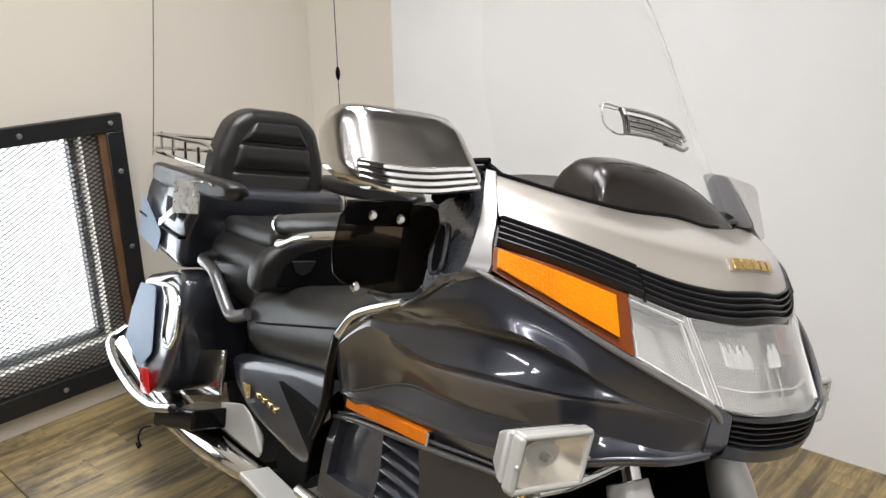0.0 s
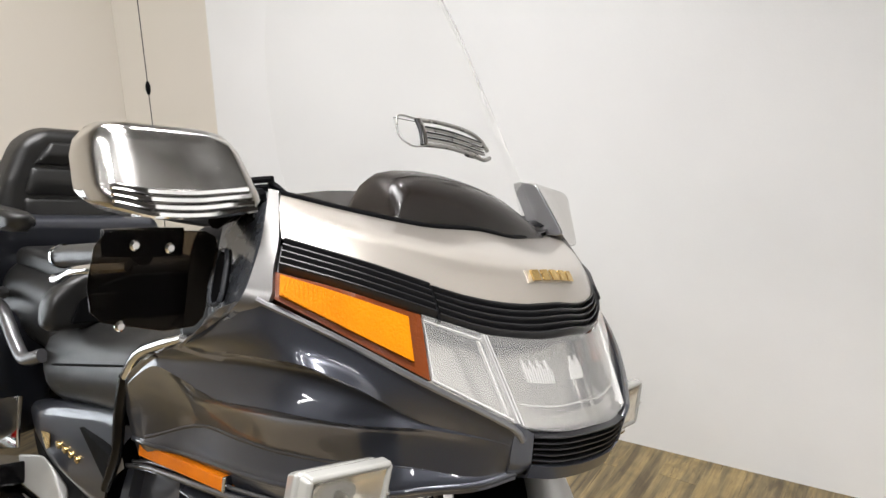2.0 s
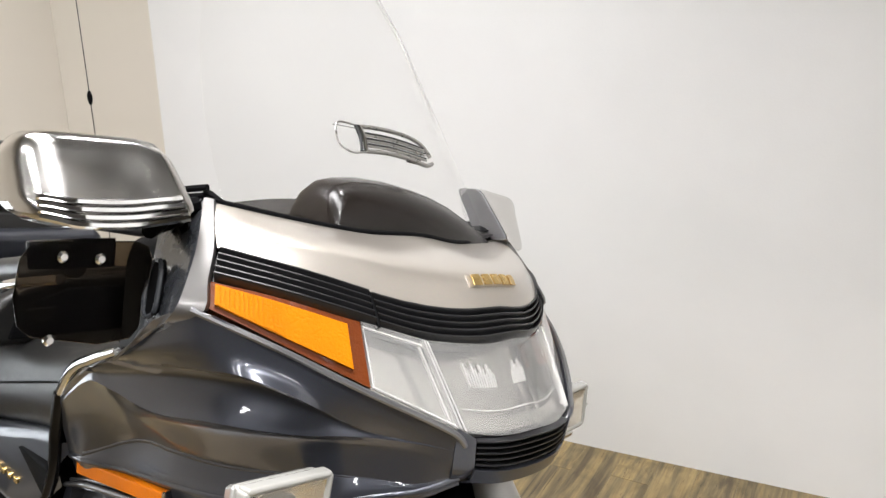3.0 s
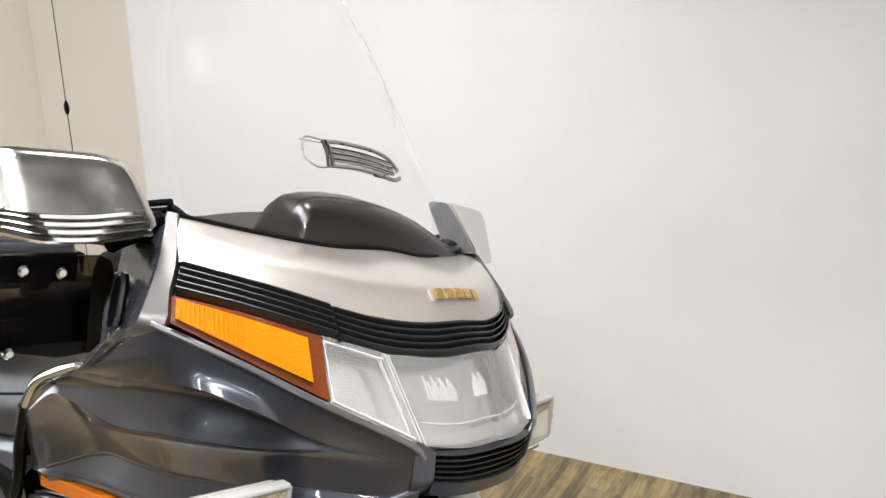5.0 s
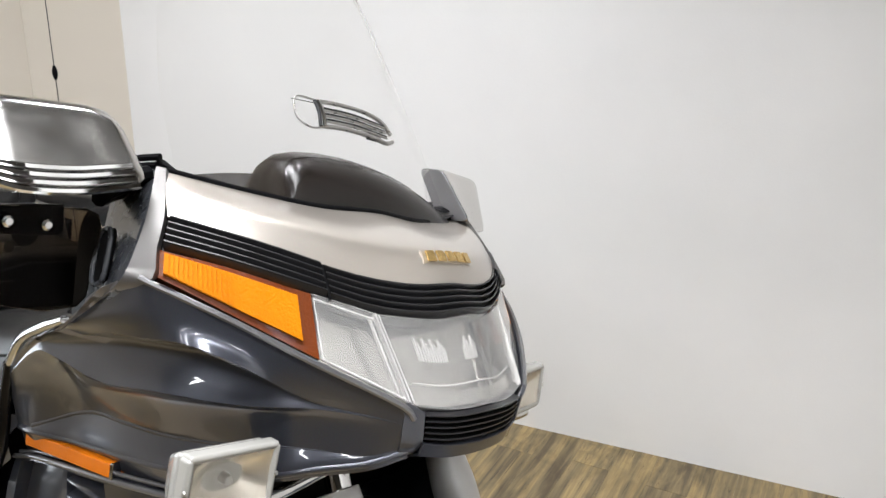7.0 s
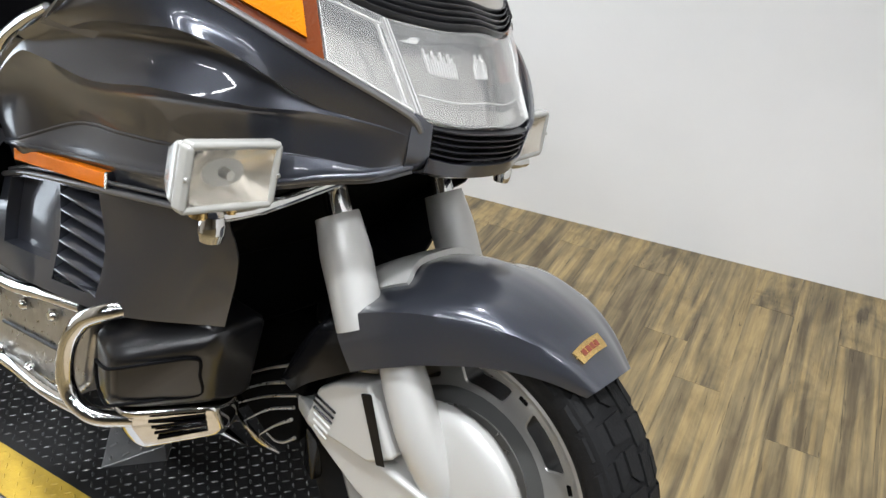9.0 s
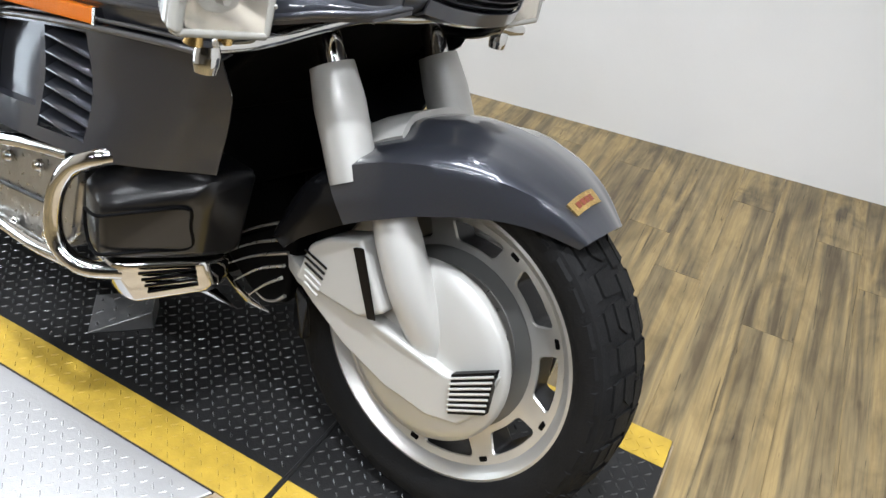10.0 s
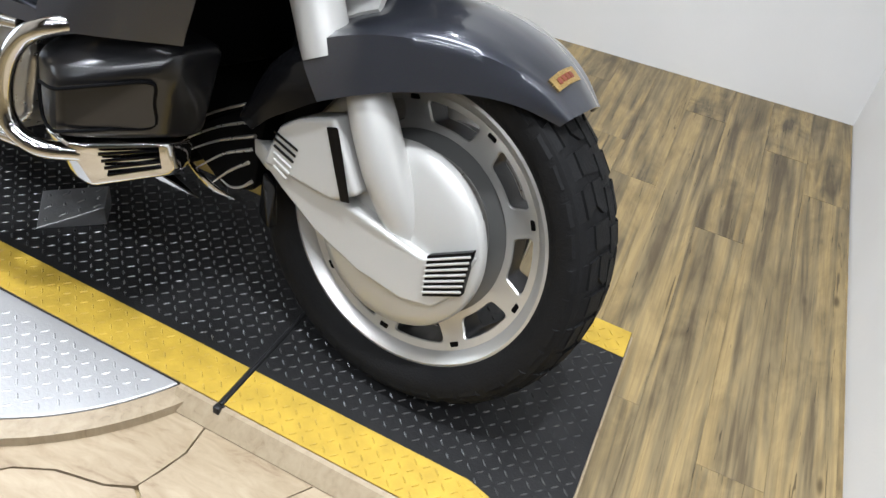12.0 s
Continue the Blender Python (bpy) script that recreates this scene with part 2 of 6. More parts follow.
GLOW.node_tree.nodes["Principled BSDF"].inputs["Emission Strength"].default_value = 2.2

# ---- mesh helpers ----
from mathutils import kdtree


def curve_points(pts, n):
    """A smooth line through pts, n steps."""
    p = [Vector(q) for q in pts]
    if len(p) == 2:
        return [p[0].lerp(p[1], i / n) for i in range(n + 1)]
    lens = [0]
    for a, b in zip(p, p[1:]):
        lens.append(lens[-1] + max((b - a).length, 1e-6))
    out = []
    for i in range(n + 1):
        s = lens[-1] * i / n
        k = 0
        while k < len(p) - 2 and s > lens[k + 1]:
            k += 1
        u = (s - lens[k]) / (lens[k + 1] - lens[k])
        a, b = p[k], p[k + 1]
        h = lens[k + 1] - lens[k]
        ta = (p[k + 1] - p[k - 1]) / (lens[k + 1] - lens[k - 1]) if k else (b - a) / h
        tb = (p[k + 2] - p[k]) / (lens[k + 2] - lens[k]) if k + 2 < len(p) else (b - a) / h
        out.append(a * (2 * u**3 - 3 * u**2 + 1) + ta * h * (u**3 - 2 * u**2 + u) + b * (3 * u**2 - 2 * u**3) + tb * h * (u**3 - u**2))
    return out


def whole(rail, back=0.0, rise=0.0):
    """A right-hand rail that ends on the middle, carried over to the left, there drawn back and raised a little."""
    return list(rail) + [(x + back * y, -y, z - rise * y) for x, y, z in reversed(rail[:-1])]


def flip(pts):
    return [(x, -y, z) for x, y, z in pts]


def grid_mesh(rows, closed=False):
    bm = bmesh.new()
    vs = [[bm.verts.new(p) for p in row] for row in rows]
    for a, b in zip(vs, vs[1:]):
        n = len(a)
        for i in range(n if closed else n - 1):
            j = (i + 1) % n
            try:
                bm.faces.new((a[i], a[j], b[j], b[i]))
            except ValueError:
                pass
    return bm


def loft(rails, nu=32, nv=8, thick=0.004, openings=()):
    """A smooth skin over rails, with thickness inwards; openings are (u0, u1, v0, v1)."""
    lines = [curve_points(r, nu) for r in rails]
    cols = [curve_points([ln[i] for ln in lines], nv) for i in range(nu + 1)]
    bm = grid_mesh([[cols[i][j] for i in range(nu + 1)] for j in range(nv + 1)])
    bm.faces.ensure_lookup_table()
    gone = [bm.faces[j * nu + i] for u0, u1, v0, v1 in openings for j in range(nv) for i in range(nu) if u0 <= (i + 0.5) / nu <= u1 and v0 <= (j + 0.5) / nv <= v1]
    if gone:
        bmesh.ops.delete(bm, geom=list(set(gone)), context="FACES")
    bmesh.ops.remove_doubles(bm, verts=bm.verts, dist=1e-5)
    bmesh.ops.recalc_face_normals(bm, faces=bm.faces)
    if thick:
        was = kdtree.KDTree(len(bm.verts))
        for i, v in enumerate(bm.verts):
            was.insert(v.co, i)
        was.balance()
        bmesh.ops.solidify(bm, geom=list(bm.faces), thickness=thick)
        for v in bm.verts:
            spot, _, off = was.find(v.co)
            if off > 2 * thick:
                v.co = spot
    return bm


def tube(pts, r, sides=12, steps=None, ends=True):
    """A round bar along a smooth line; r is a radius or a list of them from end to end."""
    line = curve_points(pts, steps or max(2, 8 * (len(pts) - 1)))
    rows, up = [], Vector((0.3, 0.2, 1))
    for i, c in enumerate(line):
        d = (line[min(i + 1, len(line) - 1)] - line[max(i - 1, 0)]).normalized()
        a = d.cross(up).normalized()
        b = a.cross(d)
        rr = r if not isinstance(r, (list, tuple)) else np.interp(i / (len(line) - 1), np.linspace(0, 1, len(r)), r)
        rows.append([c + float(rr) * (math.cos(2 * math.pi * k / sides) * a + math.sin(2 * math.pi * k / sides) * b) for k in range(sides)])
    bm = grid_mesh(rows, True)
    if ends:
        bm.verts.ensure_lookup_table()
        bm.faces.new([bm.verts[k] for k in range(sides)])
        bm.faces.new([bm.verts[len(bm.verts) - 1 - k] for k in range(sides)])
    bmesh.ops.recalc_face_normals(bm, faces=bm.faces)
    return bm


def block(size, at=(0, 0, 0), turn=(0, 0, 0), bevel=0.004, seg=2):
    bm = bmesh.new()
    bmesh.ops.create_cube(bm, size=1)
    bmesh.ops.scale(bm, vec=size, verts=bm.verts)
    if bevel:
        bmesh.ops.bevel(bm, geom=list(bm.edges), offset=min(bevel, min(size) * 0.45), segments=seg, affect="EDGES", profile=0.5)
    bm.transform(pose(*at, *turn))
    return bm


def prism(outline, depth, at=Matrix(), bevel=0.0, seg=2):
    """An outline in the plane (u, v), given depth towards +w, at a pose."""
    bm = bmesh.new()
    f = bm.faces.new([bm.verts.new((u, v, 0)) for u, v in outline])
    r = bmesh.ops.extrude_face_region(bm, geom=[f])
    bmesh.ops.translate(bm, vec=(0, 0, depth), verts=[v for v in r["geom"] if isinstance(v, bmesh.types.BMVert)])
    bmesh.ops.recalc_face_normals(bm, faces=bm.faces)
    if bevel:
        bmesh.ops.bevel(bm, geom=list(bm.edges), offset=bevel, segments=seg, affect="EDGES", profile=0.5)
    bm.transform(at)
    return bm


def spun(profile, sides=64, at=Matrix(), arc=360.0):
    """A profile of (radius, side) turned round the y axis."""
    rows = []
    n = sides if arc >= 360 else sides + 1
    for k in range(n):
        a = radians(arc) * k / sides
        rows.append([Vector((r * math.cos(a), y, r * math.sin(a))) for r, y in profile])
    if arc >= 360:
        rows.append(rows[0])
    bm = grid_mesh(rows)
    bmesh.ops.remove_doubles(bm, verts=bm.verts, dist=1e-6)
    bmesh.ops.recalc_face_normals(bm, faces=bm.faces)
    bm.transform(at)
    return bm


def join(*parts_list):
    bm = parts_list[0]
    for other in parts_list[1:]:
        tmp = bpy.data.meshes.new("tmp")
        other.to_mesh(tmp)
        bm.from_mesh(tmp)
        bpy.data.meshes.remove(tmp)
        other.free()
    return bm


def mesh_of(name, bm, mat, smooth=40):
    data = bpy.data.meshes.new(name)
    bm.to_mesh(data)
    bm.free()
    data.materials.append(mat)
    if smooth:
        for p in data.polygons:
            p.use_smooth = True
        data.set_sharp_from_angle(angle=radians(smooth))
    return data


def part(name, bm, mat, parent=None, label="", smooth=40):
    ob = new(name, mesh_of(name, bm, mat, smooth))
    if parent:
        ob.parent = parent
    if label:
        tagged(ob, label)
    return ob


def thing(name, at, label, category, group=""):
    ob = new(name)
    ob.matrix_world = at
    ob.empty_display_size = 0.1
    return tagged(ob, label, category, group)


def structure(name, bm, mat, label, category, smooth=0):
    return tagged(part(name, bm, mat, smooth=smooth), label, category, kind="structure")

# ---- the room ----
FLOOR = -0.035


def slab(x0, y0, z0, x1, y1, z1):
    return block((x1 - x0, y1 - y0, z1 - z0), ((x0 + x1) / 2, (y0 + y1) / 2, (z0 + z1) / 2), bevel=0)


def wall_run(p, q, z0, z1, thick):
    """A wall from p to q whose inner face stands on that line, thickness to its left."""
    p, q = Vector((*p, 0)), Vector((*q, 0))
    d = (q - p).normalized()
    n = Vector((-d.y, d.x, 0)) * thick
    bm = bmesh.new()
    low = [bm.verts.new(v + Vector((0, 0, z0))) for v in (p, q, q + n, p + n)]
    high = [bm.verts.new(v + Vector((0, 0, z1))) for v in (p, q, q + n, p + n)]
    bm.faces.new(low), bm.faces.new(high)
    for i in range(4):
        bm.faces.new((low[i], low[(i + 1) % 4], high[(i + 1) % 4], high[i]))
    bmesh.ops.recalc_face_normals(bm, faces=bm.faces)
    return bm


floor = structure("floor", slab(-3.2, -6.0, FLOOR - 0.1, 5.0, 3.3, FLOOR - 0.012), PLANK, "oak plank floor of the showroom", "floor")
structure("ceiling", slab(-3.2, -6.0, 3.2, 5.0, 3.3, 3.3), CEIL, "plain dark grey showroom ceiling", "ceiling")
structure("wall_north", wall_run((5.0, 3.395), (-2.54, 2.823), FLOOR - 0.1, 3.2, 0.12), WALL, "smooth white painted wall, faint shadow patches and scuffs in its colour", "wall")
structure("wall_corner", wall_run((-2.54, 2.823), (-2.90, 2.65), FLOOR - 0.1, 3.2, 0.12), WALLCREAM, "narrow cream painted corner wall", "wall")
structure("wall_east", wall_run((0.50, 0.75), (0.475, 3.07), FLOOR - 0.1, 3.2, -0.12), WALL, "white painted side wall", "wall")
structure("wall_south", slab(-3.0, -6.1, FLOOR - 0.1, 5.0, -6.0, 3.2), FARWALL, "plain beige wall closing the showroom", "wall")
structure("wall_far_east", slab(5.0, -6.1, FLOOR - 0.1, 5.1, 3.4, 3.2), FARWALL, "plain beige wall closing the showroom", "wall")
WX, WY0, WY1, WZ0, WZ1 = -2.85, 0.2, 1.525, 0.20, 0.985
bm = join(slab(WX - 0.12, -6.0, FLOOR - 0.1, WX, WY0, 3.2), slab(WX - 0.12, WY1, FLOOR - 0.1, WX, 2.68, 3.2),
          slab(WX - 0.12, WY0, WZ1, WX, WY1, 3.2), slab(WX - 0.12, WY0, FLOOR - 0.1, WX, WY1, WZ0))
structure("wall_west", bm, WALLCREAM, "cream painted wall with a low window opening", "wall")
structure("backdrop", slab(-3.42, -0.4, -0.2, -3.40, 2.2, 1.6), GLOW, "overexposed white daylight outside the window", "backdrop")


def lattice(y0, y1, z0, z1, x, pitch, slope, r):
    """Diamond mesh strands clipped to a rectangle."""
    verts, faces = [], []
    for s in (1, -1):
        span = (z1 - z0) / slope
        c = y0 - span if s > 0 else y0
        while c < (y1 if s > 0 else y1 + span):
            pts = []
            for k in range(2):
                z = z0 if k == 0 else z1
                y = c + s * (z - z0) / slope
                pts.append([y, z])
            for q, o in ((0, 1), (1, 0)):
                for lim, cmp in ((y0, -1), (y1, 1)):
                    if cmp * (pts[q][0] - lim) > 0 and abs(pts[o][0] - pts[q][0]) > 1e-6:
                        w = (lim - pts[q][0]) / (pts[o][0] - pts[q][0])
                        pts[q] = [lim, pts[q][1] + w * (pts[o][1] - pts[q][1])]
            (ya, za), (yb, zb) = pts
            if z0 - 1e-4 <= min(za, zb) and max(za, zb) <= z1 + 1e-4 and abs(ya - yb) > 0.002:
                n = len(verts)
                d = 0.004 * s
                for yy, zz in ((ya, za), (yb, zb)):
                    verts += [(x - r + d, yy, zz - r), (x + r + d, yy, zz - r), (x + r + d, yy, zz + r), (x - r + d, yy, zz + r)]
                faces += [[n, n + 1, n + 5, n + 4], [n + 1, n + 2, n + 6, n + 5], [n + 2, n + 3, n + 7, n + 6], [n + 3, n, n + 4, n + 7]]
            c += pitch
    data = bpy.data.meshes.new("mesh_strands")
    data.from_pydata(verts, [], faces)
    return data


guard = tagged(thing("window_1", pose(WX, 0.9, 0.54), "low window behind a black steel mesh guard", "window"), kind="structure")
GY0, GY1, GZ0, GZ1 = -0.76, 0.768, -0.495, 0.49
for name, b in (("top_rail", (0.0, GY0, GZ1 - 0.062, 0.035, GY1, GZ1)), ("bottom_rail", (0.0, GY0, GZ0, 0.035, GY1, GZ0 + 0.075)), ("side_rail", (0.0, GY1 - 0.065, GZ0 + 0.075, 0.035, GY1, GZ1 - 0.062)), ("side_rail", (0.0, GY0, GZ0 + 0.075, 0.035, GY0 + 0.065, GZ1 - 0.062))):
    bm = slab(*b)
    bmesh.ops.bevel(bm, geom=list(bm.edges), offset=0.003, segments=1, affect="EDGES")
    rail = part(name, bm, STEEL, guard, "black painted steel rail")
    n = 5 if "rail" in name and name != "side_rail" else 3
    for k in range(n):
        w = (k + 0.5) / n
        if name == "side_rail":
            at = (0.036, (b[1] + b[4]) / 2, b[2] + (b[5] - b[2]) * w)
        else:
            at = (0.036, b[1] + (b[4] - b[1]) * (w + 0.07), (b[2] + b[5]) / 2)
        part("screw", spun([(0, -0.006), (0.008, -0.004), (0.010, 0)], 10, pose(*at, 0, 0, 90)), BRUSHED, rail)
part("inner_strip", slab(0.004, GY1 - 0.092, GZ0 + 0.075, 0.028, GY1 - 0.065, GZ1 - 0.062), RUST, guard, "rusty brown inner strip")
strands = new("mesh_strands", lattice(GY0 + 0.065, GY1 - 0.065, GZ0 + 0.075, GZ1 - 0.062, 0.022, 0.031, 0.52, 0.0016))
strands.data.materials.append(STEEL)
strands.parent = guard
tagged(strands, "black expanded metal mesh", kind="stuff")
pane = part("pane", slab(-0.085, -0.70, -0.34, -0.080, WY1 - 0.9, 0.445), CLEAR, guard, "clear pane")
pane.visible_shadow = False
for b in ((-0.095, WY1 - 0.9 - 0.02, -0.34, -0.06, WY1 - 0.9, 0.445), (-0.095, -0.70, -0.34, -0.06, WY1 - 0.9, -0.315), (-0.095, -0.70, 0.425, -0.06, WY1 - 0.9, 0.445)):
    part("window_frame", slab(*b), GREYTRIM, guard)

wire = thing("hanging_wire", pose(-2.36, 2.28, 0), "thin steel wire hanging from the ceiling", "wire")
part("cable", tube([(0, 0, 0.25), (0, 0, 1.7), (0, 0, 3.2)], 0.0016, 6, 6), STEEL, wire)
part("clamp", tube([(0, 0, 1.115), (0, 0, 1.12), (0, 0, 1.155), (0, 0, 1.16)], [0.004, 0.0085, 0.0085, 0.004], 10, 12), BLACK, wire, "small black cable clamp")

# ---- floor planks and flagstones ----
plank_mesh = mesh_of("plank", block((0.1242, 1.0, 0.012), bevel=0.0004, seg=1), PLANK, 0)
rng = random.Random(7)
for c in range(27):
    x = 0.413 - 0.1245 * c
    y = 0.3 - rng.random()
    while y < 3.05:
        length = 1.22
        a, b = max(y, 0.55 if x > 0.03 else 1.02), min(y + length, 3.06)
        if b - a > 0.02:
            ob = new("plank", plank_mesh)
            ob.parent = floor
            ob.matrix_world = Matrix.LocRotScale((x, (a + b) / 2, FLOOR - 0.006), None, (1, b - a - 0.0004, 1))
        y += length
for outline in ([(-1.6, 1.02), (-0.565, 1.02), (-0.568, 1.004), (-0.565, 0.95), (-0.579, 0.904), (-0.593, 0.865), (-0.635, 0.846), (-0.715, 0.832), (-0.773, 0.805), (-0.80, 0.78), (-1.0, 0.66), (-1.6, 0.55)],
                [(-1.6, 0.545), (-1.0, 0.655), (-0.80, 0.775), (-0.773, 0.80), (-0.715, 0.827), (-0.635, 0.841), (-0.592, 0.859), (-0.55, 0.83), (-0.524, 0.847), (-0.49, 0.80), (-0.55, 0.70), (-0.62, 0.40), (-1.6, 0.40)],
                [(-0.588, 0.868), (-0.574, 0.904), (-0.560, 0.95), (-0.563, 1.004), (-0.560, 1.02), (-0.335, 1.02), (-0.36, 0.985), (-0.42, 0.90), (-0.484, 0.835), (-0.52, 0.852), (-0.55, 0.836)],
                [(-0.332, 1.02), (0.02, 1.02), (0.02, 0.40), (-0.617, 0.40), (-0.547, 0.70), (-0.487, 0.80), (-0.481, 0.833), (-0.417, 0.898), (-0.357, 0.983)]):
    inset = Vector((sum(p[0] for p in outline) / len(outline), sum(p[1] for p in outline) / len(outline)))
    out = [((Vector(p) - inset) * 1.0055 + inset) for p in outline]
    stone = part("flagstone", prism([tuple(p) for p in out], 0.012, pose(0, 0, FLOOR - 0.012)), STONE, floor, smooth=0)

# ---- the lift platform and turntable ----


def tread_bars(inside, x0, x1, y0, y1, z, pitch=0.0200, length=0.0170, width=0.0040, high=0.0020):
    """Raised lozenges of tread plate, turned this way and that."""
    verts, faces = [], []
    for i in range(int((x1 - x0) / pitch)):
        for j in range(int((y1 - y0) / pitch)):
            cx, cy = x0 + (i + 0.5) * pitch, y0 + (j + 0.5) * pitch
            if not inside(cx, cy):
                continue
            a = radians(45 if (i + j) % 2 else -45)
            ca, sa = math.cos(a), math.sin(a)
            n = len(verts)
            for u, v, h in ((-0.5, 0, 0), (-0.2, -0.5, 0), (0.2, -0.5, 0), (0.5, 0, 0), (0.2, 0.5, 0), (-0.2, 0.5, 0), (-0.3, 0, 1), (0.3, 0, 1)):
                px, py = u * length, v * width
                verts.append((cx + ca * px - sa * py, cy + sa * px + ca * py, z + h * high))
            faces += [[n + q for q in f] for f in ((0, 1, 6), (1, 2, 7, 6), (2, 3, 7), (3, 4, 7), (4, 5, 6, 7), (5, 0, 6))]
    data = bpy.data.meshes.new("tread_relief")
    data.from_pydata(verts, [], faces)
    return data


def add_bars(data, mat, parent, label):
    ob = new("tread_relief", data)
    ob.data.materials.append(mat)
    ob.parent = parent
    return tagged(ob, label, kind="stuff")


SKEW = pose(-0.4, 1.035, 0, 0, 0, -2.5)
platform = thing("lift_platform", SKEW, "black diamond tread plate track with yellow edge stripes", "platform")
part("track_plate", slab(-1.25, 0, -0.03, -0.160, 0.575, 0), TREADBLACK, platform, "black tread plate", 0)
part("front_plate", prism([(-0.150, 0), (0.440, 0), (0.418, 0.575), (-0.150, 0.575)], 0.03, pose(0, 0, -0.03)), TREADBLACK, platform, "black tread plate end", 0)


def stripe_inner(x):
    """The near stripe narrows towards the end of the track."""
    return 0.086 if x < 0.27 else 0.086 - 0.27 * (x - 0.27)


def plate_end(y):
    return 0.440 - 0.038 * y


for outline in ([(-1.25, -0.001), (-0.161, -0.001), (-0.161, 0.086), (-1.25, 0.086)], [(-0.149, -0.001), (0.439, -0.001), (0.437, 0.040), (0.27, 0.086), (-0.149, 0.086)],
                [(-1.25, 0.500), (-0.161, 0.500), (-0.161, 0.5755), (-1.25, 0.5755)], [(-0.149, 0.500), (0.420, 0.500), (0.417, 0.5755), (-0.149, 0.5755)]):
    part("edge_stripe", prism(outline, 0.0032, pose(0, 0, -0.002)), YELLOW, platform, "scuffed yellow stripe", 0)
add_bars(tread_bars(lambda x, y: not -0.17 < x < -0.14 and (y < stripe_inner(x) - 0.006 or y > 0.506) and x < plate_end(y) - 0.012, -1.25, 0.44, 0, 0.575, 0.001), YELLOW, platform, "yellow painted tread")
add_bars(tread_bars(lambda x, y: not -0.17 < x < -0.14 and stripe_inner(x) + 0.006 < y < 0.494 and x < plate_end(y) - 0.012, -1.25, 0.44, 0, 0.575, 0), TREADGLINT, platform, "black tread, ridges paler for wear and a painted glint")
hinge = part("hinge_bar", join(slab(-0.1625, -0.006, -0.014, -0.1475, 0.56, -0.001), tube([(-0.155, -0.004, 0.000), (-0.155, 0.56, 0.000)], 0.0045, 8, 2)), STEEL, platform, "dark greasy hinge bar", 0)
part("hinge_tip", block((0.013, 0.010, 0.040), (-0.155, -0.012, -0.016), bevel=0.002), STEEL, hinge)
part("edging", prism([(-0.0012, -0.003), (-0.0012, -0.045), (-0.036, -0.045), (-0.036, -0.032), (-0.010, -0.004)], 0.68, Matrix(((0, 0, 1, -0.24), (1, 0, 0, 0), (0, 1, 0, 0), (0, 0, 0, 1)))), EDGING, platform, "worn tan edging strip", 0)
part("side_skirt", prism([(0.441, 0), (0.445, 0), (0.423, 0.575), (0.419, 0.575)], 0.030, pose(0, 0, -0.040)), EDGING, platform, "", 0)
turntable = thing("turntable", pose(-1.115, 1.318, 0), "round silver diamond tread plate turntable with a brown rim", "turntable")
part("disc", spun([(0, -0.010), (0.538, -0.010), (0.541, -0.012), (0.541, -0.03), (0, -0.03)], 120, pose(0, 0, 0, 90)), TREADSILVER, turntable, "silver tread plate", 30)
part("rim", spun([(0.543, -0.013), (0.578, -0.016), (0.580, -0.045), (0.543, -0.045), (0.543, -0.013)], 120, pose(0, 0, 0, 90)), EDGING, turntable, "brown wooden rim", 30)
add_bars(tread_bars(lambda x, y: x * x + y * y < 0.525**2 and not -0.29 < y < 0.34, -0.54, 0.54, -0.54, 0.54, -0.0101, 0.0215, 0.0170, 0.0046, 0.0013), TREADSILVER, turntable, "silver tread")
# ---- the motorcycle ----
BIKE = pose(-0.358, 1.262, 0, -12.42, 0, -11.5)
bike = thing("motorcycle", BIKE, "charcoal grey touring motorcycle with champagne nose, leaning on its stand", "motorcycle")
SHIFT = Matrix.Translation((0, -0.025, 0))
PIECES = ("slat", "flute", "louvre", "bolt", "rib", "slit", "spoke", "slot_hole", "gold_bar", "badge_mark", "tread_bar")
ROLL = SHIFT @ Matrix.Translation((0, 0, 1.05)) @ pose(0, 0, 0, -4) @ Matrix.Translation((0, 0, -1.05))


def bpart(name, bm, mat, label="", parent=None, smooth=40, at=SHIFT):
    bm.transform(at)
    ob = part(name, bm, mat, parent or bike, label, smooth)
    if name not in PIECES:
        ob.modifiers.new("even_shading", "WEIGHTED_NORMAL").keep_sharp = True
    return ob


def level(pts):
    """Right-hand points brought into the upper body's own upright frame; points on the middle stay."""
    c, s = math.cos(radians(4)), math.sin(radians(4))
    return [(x, y * c - (z - 1.05) * s, 1.05 + y * s + (z - 1.05) * c) if y else (x, y, z) for x, y, z in pts]


def curve_at(pts, u, n=24):
    line = curve_points(pts, n)
    s = max(0.0, min(1.0, u)) * n
    k = min(int(s), n - 1)
    return line[k].lerp(line[k + 1], s - k)


def skin_point(rails, u, v):
    return curve_at([curve_at(r, u) for r in rails], v, 12)


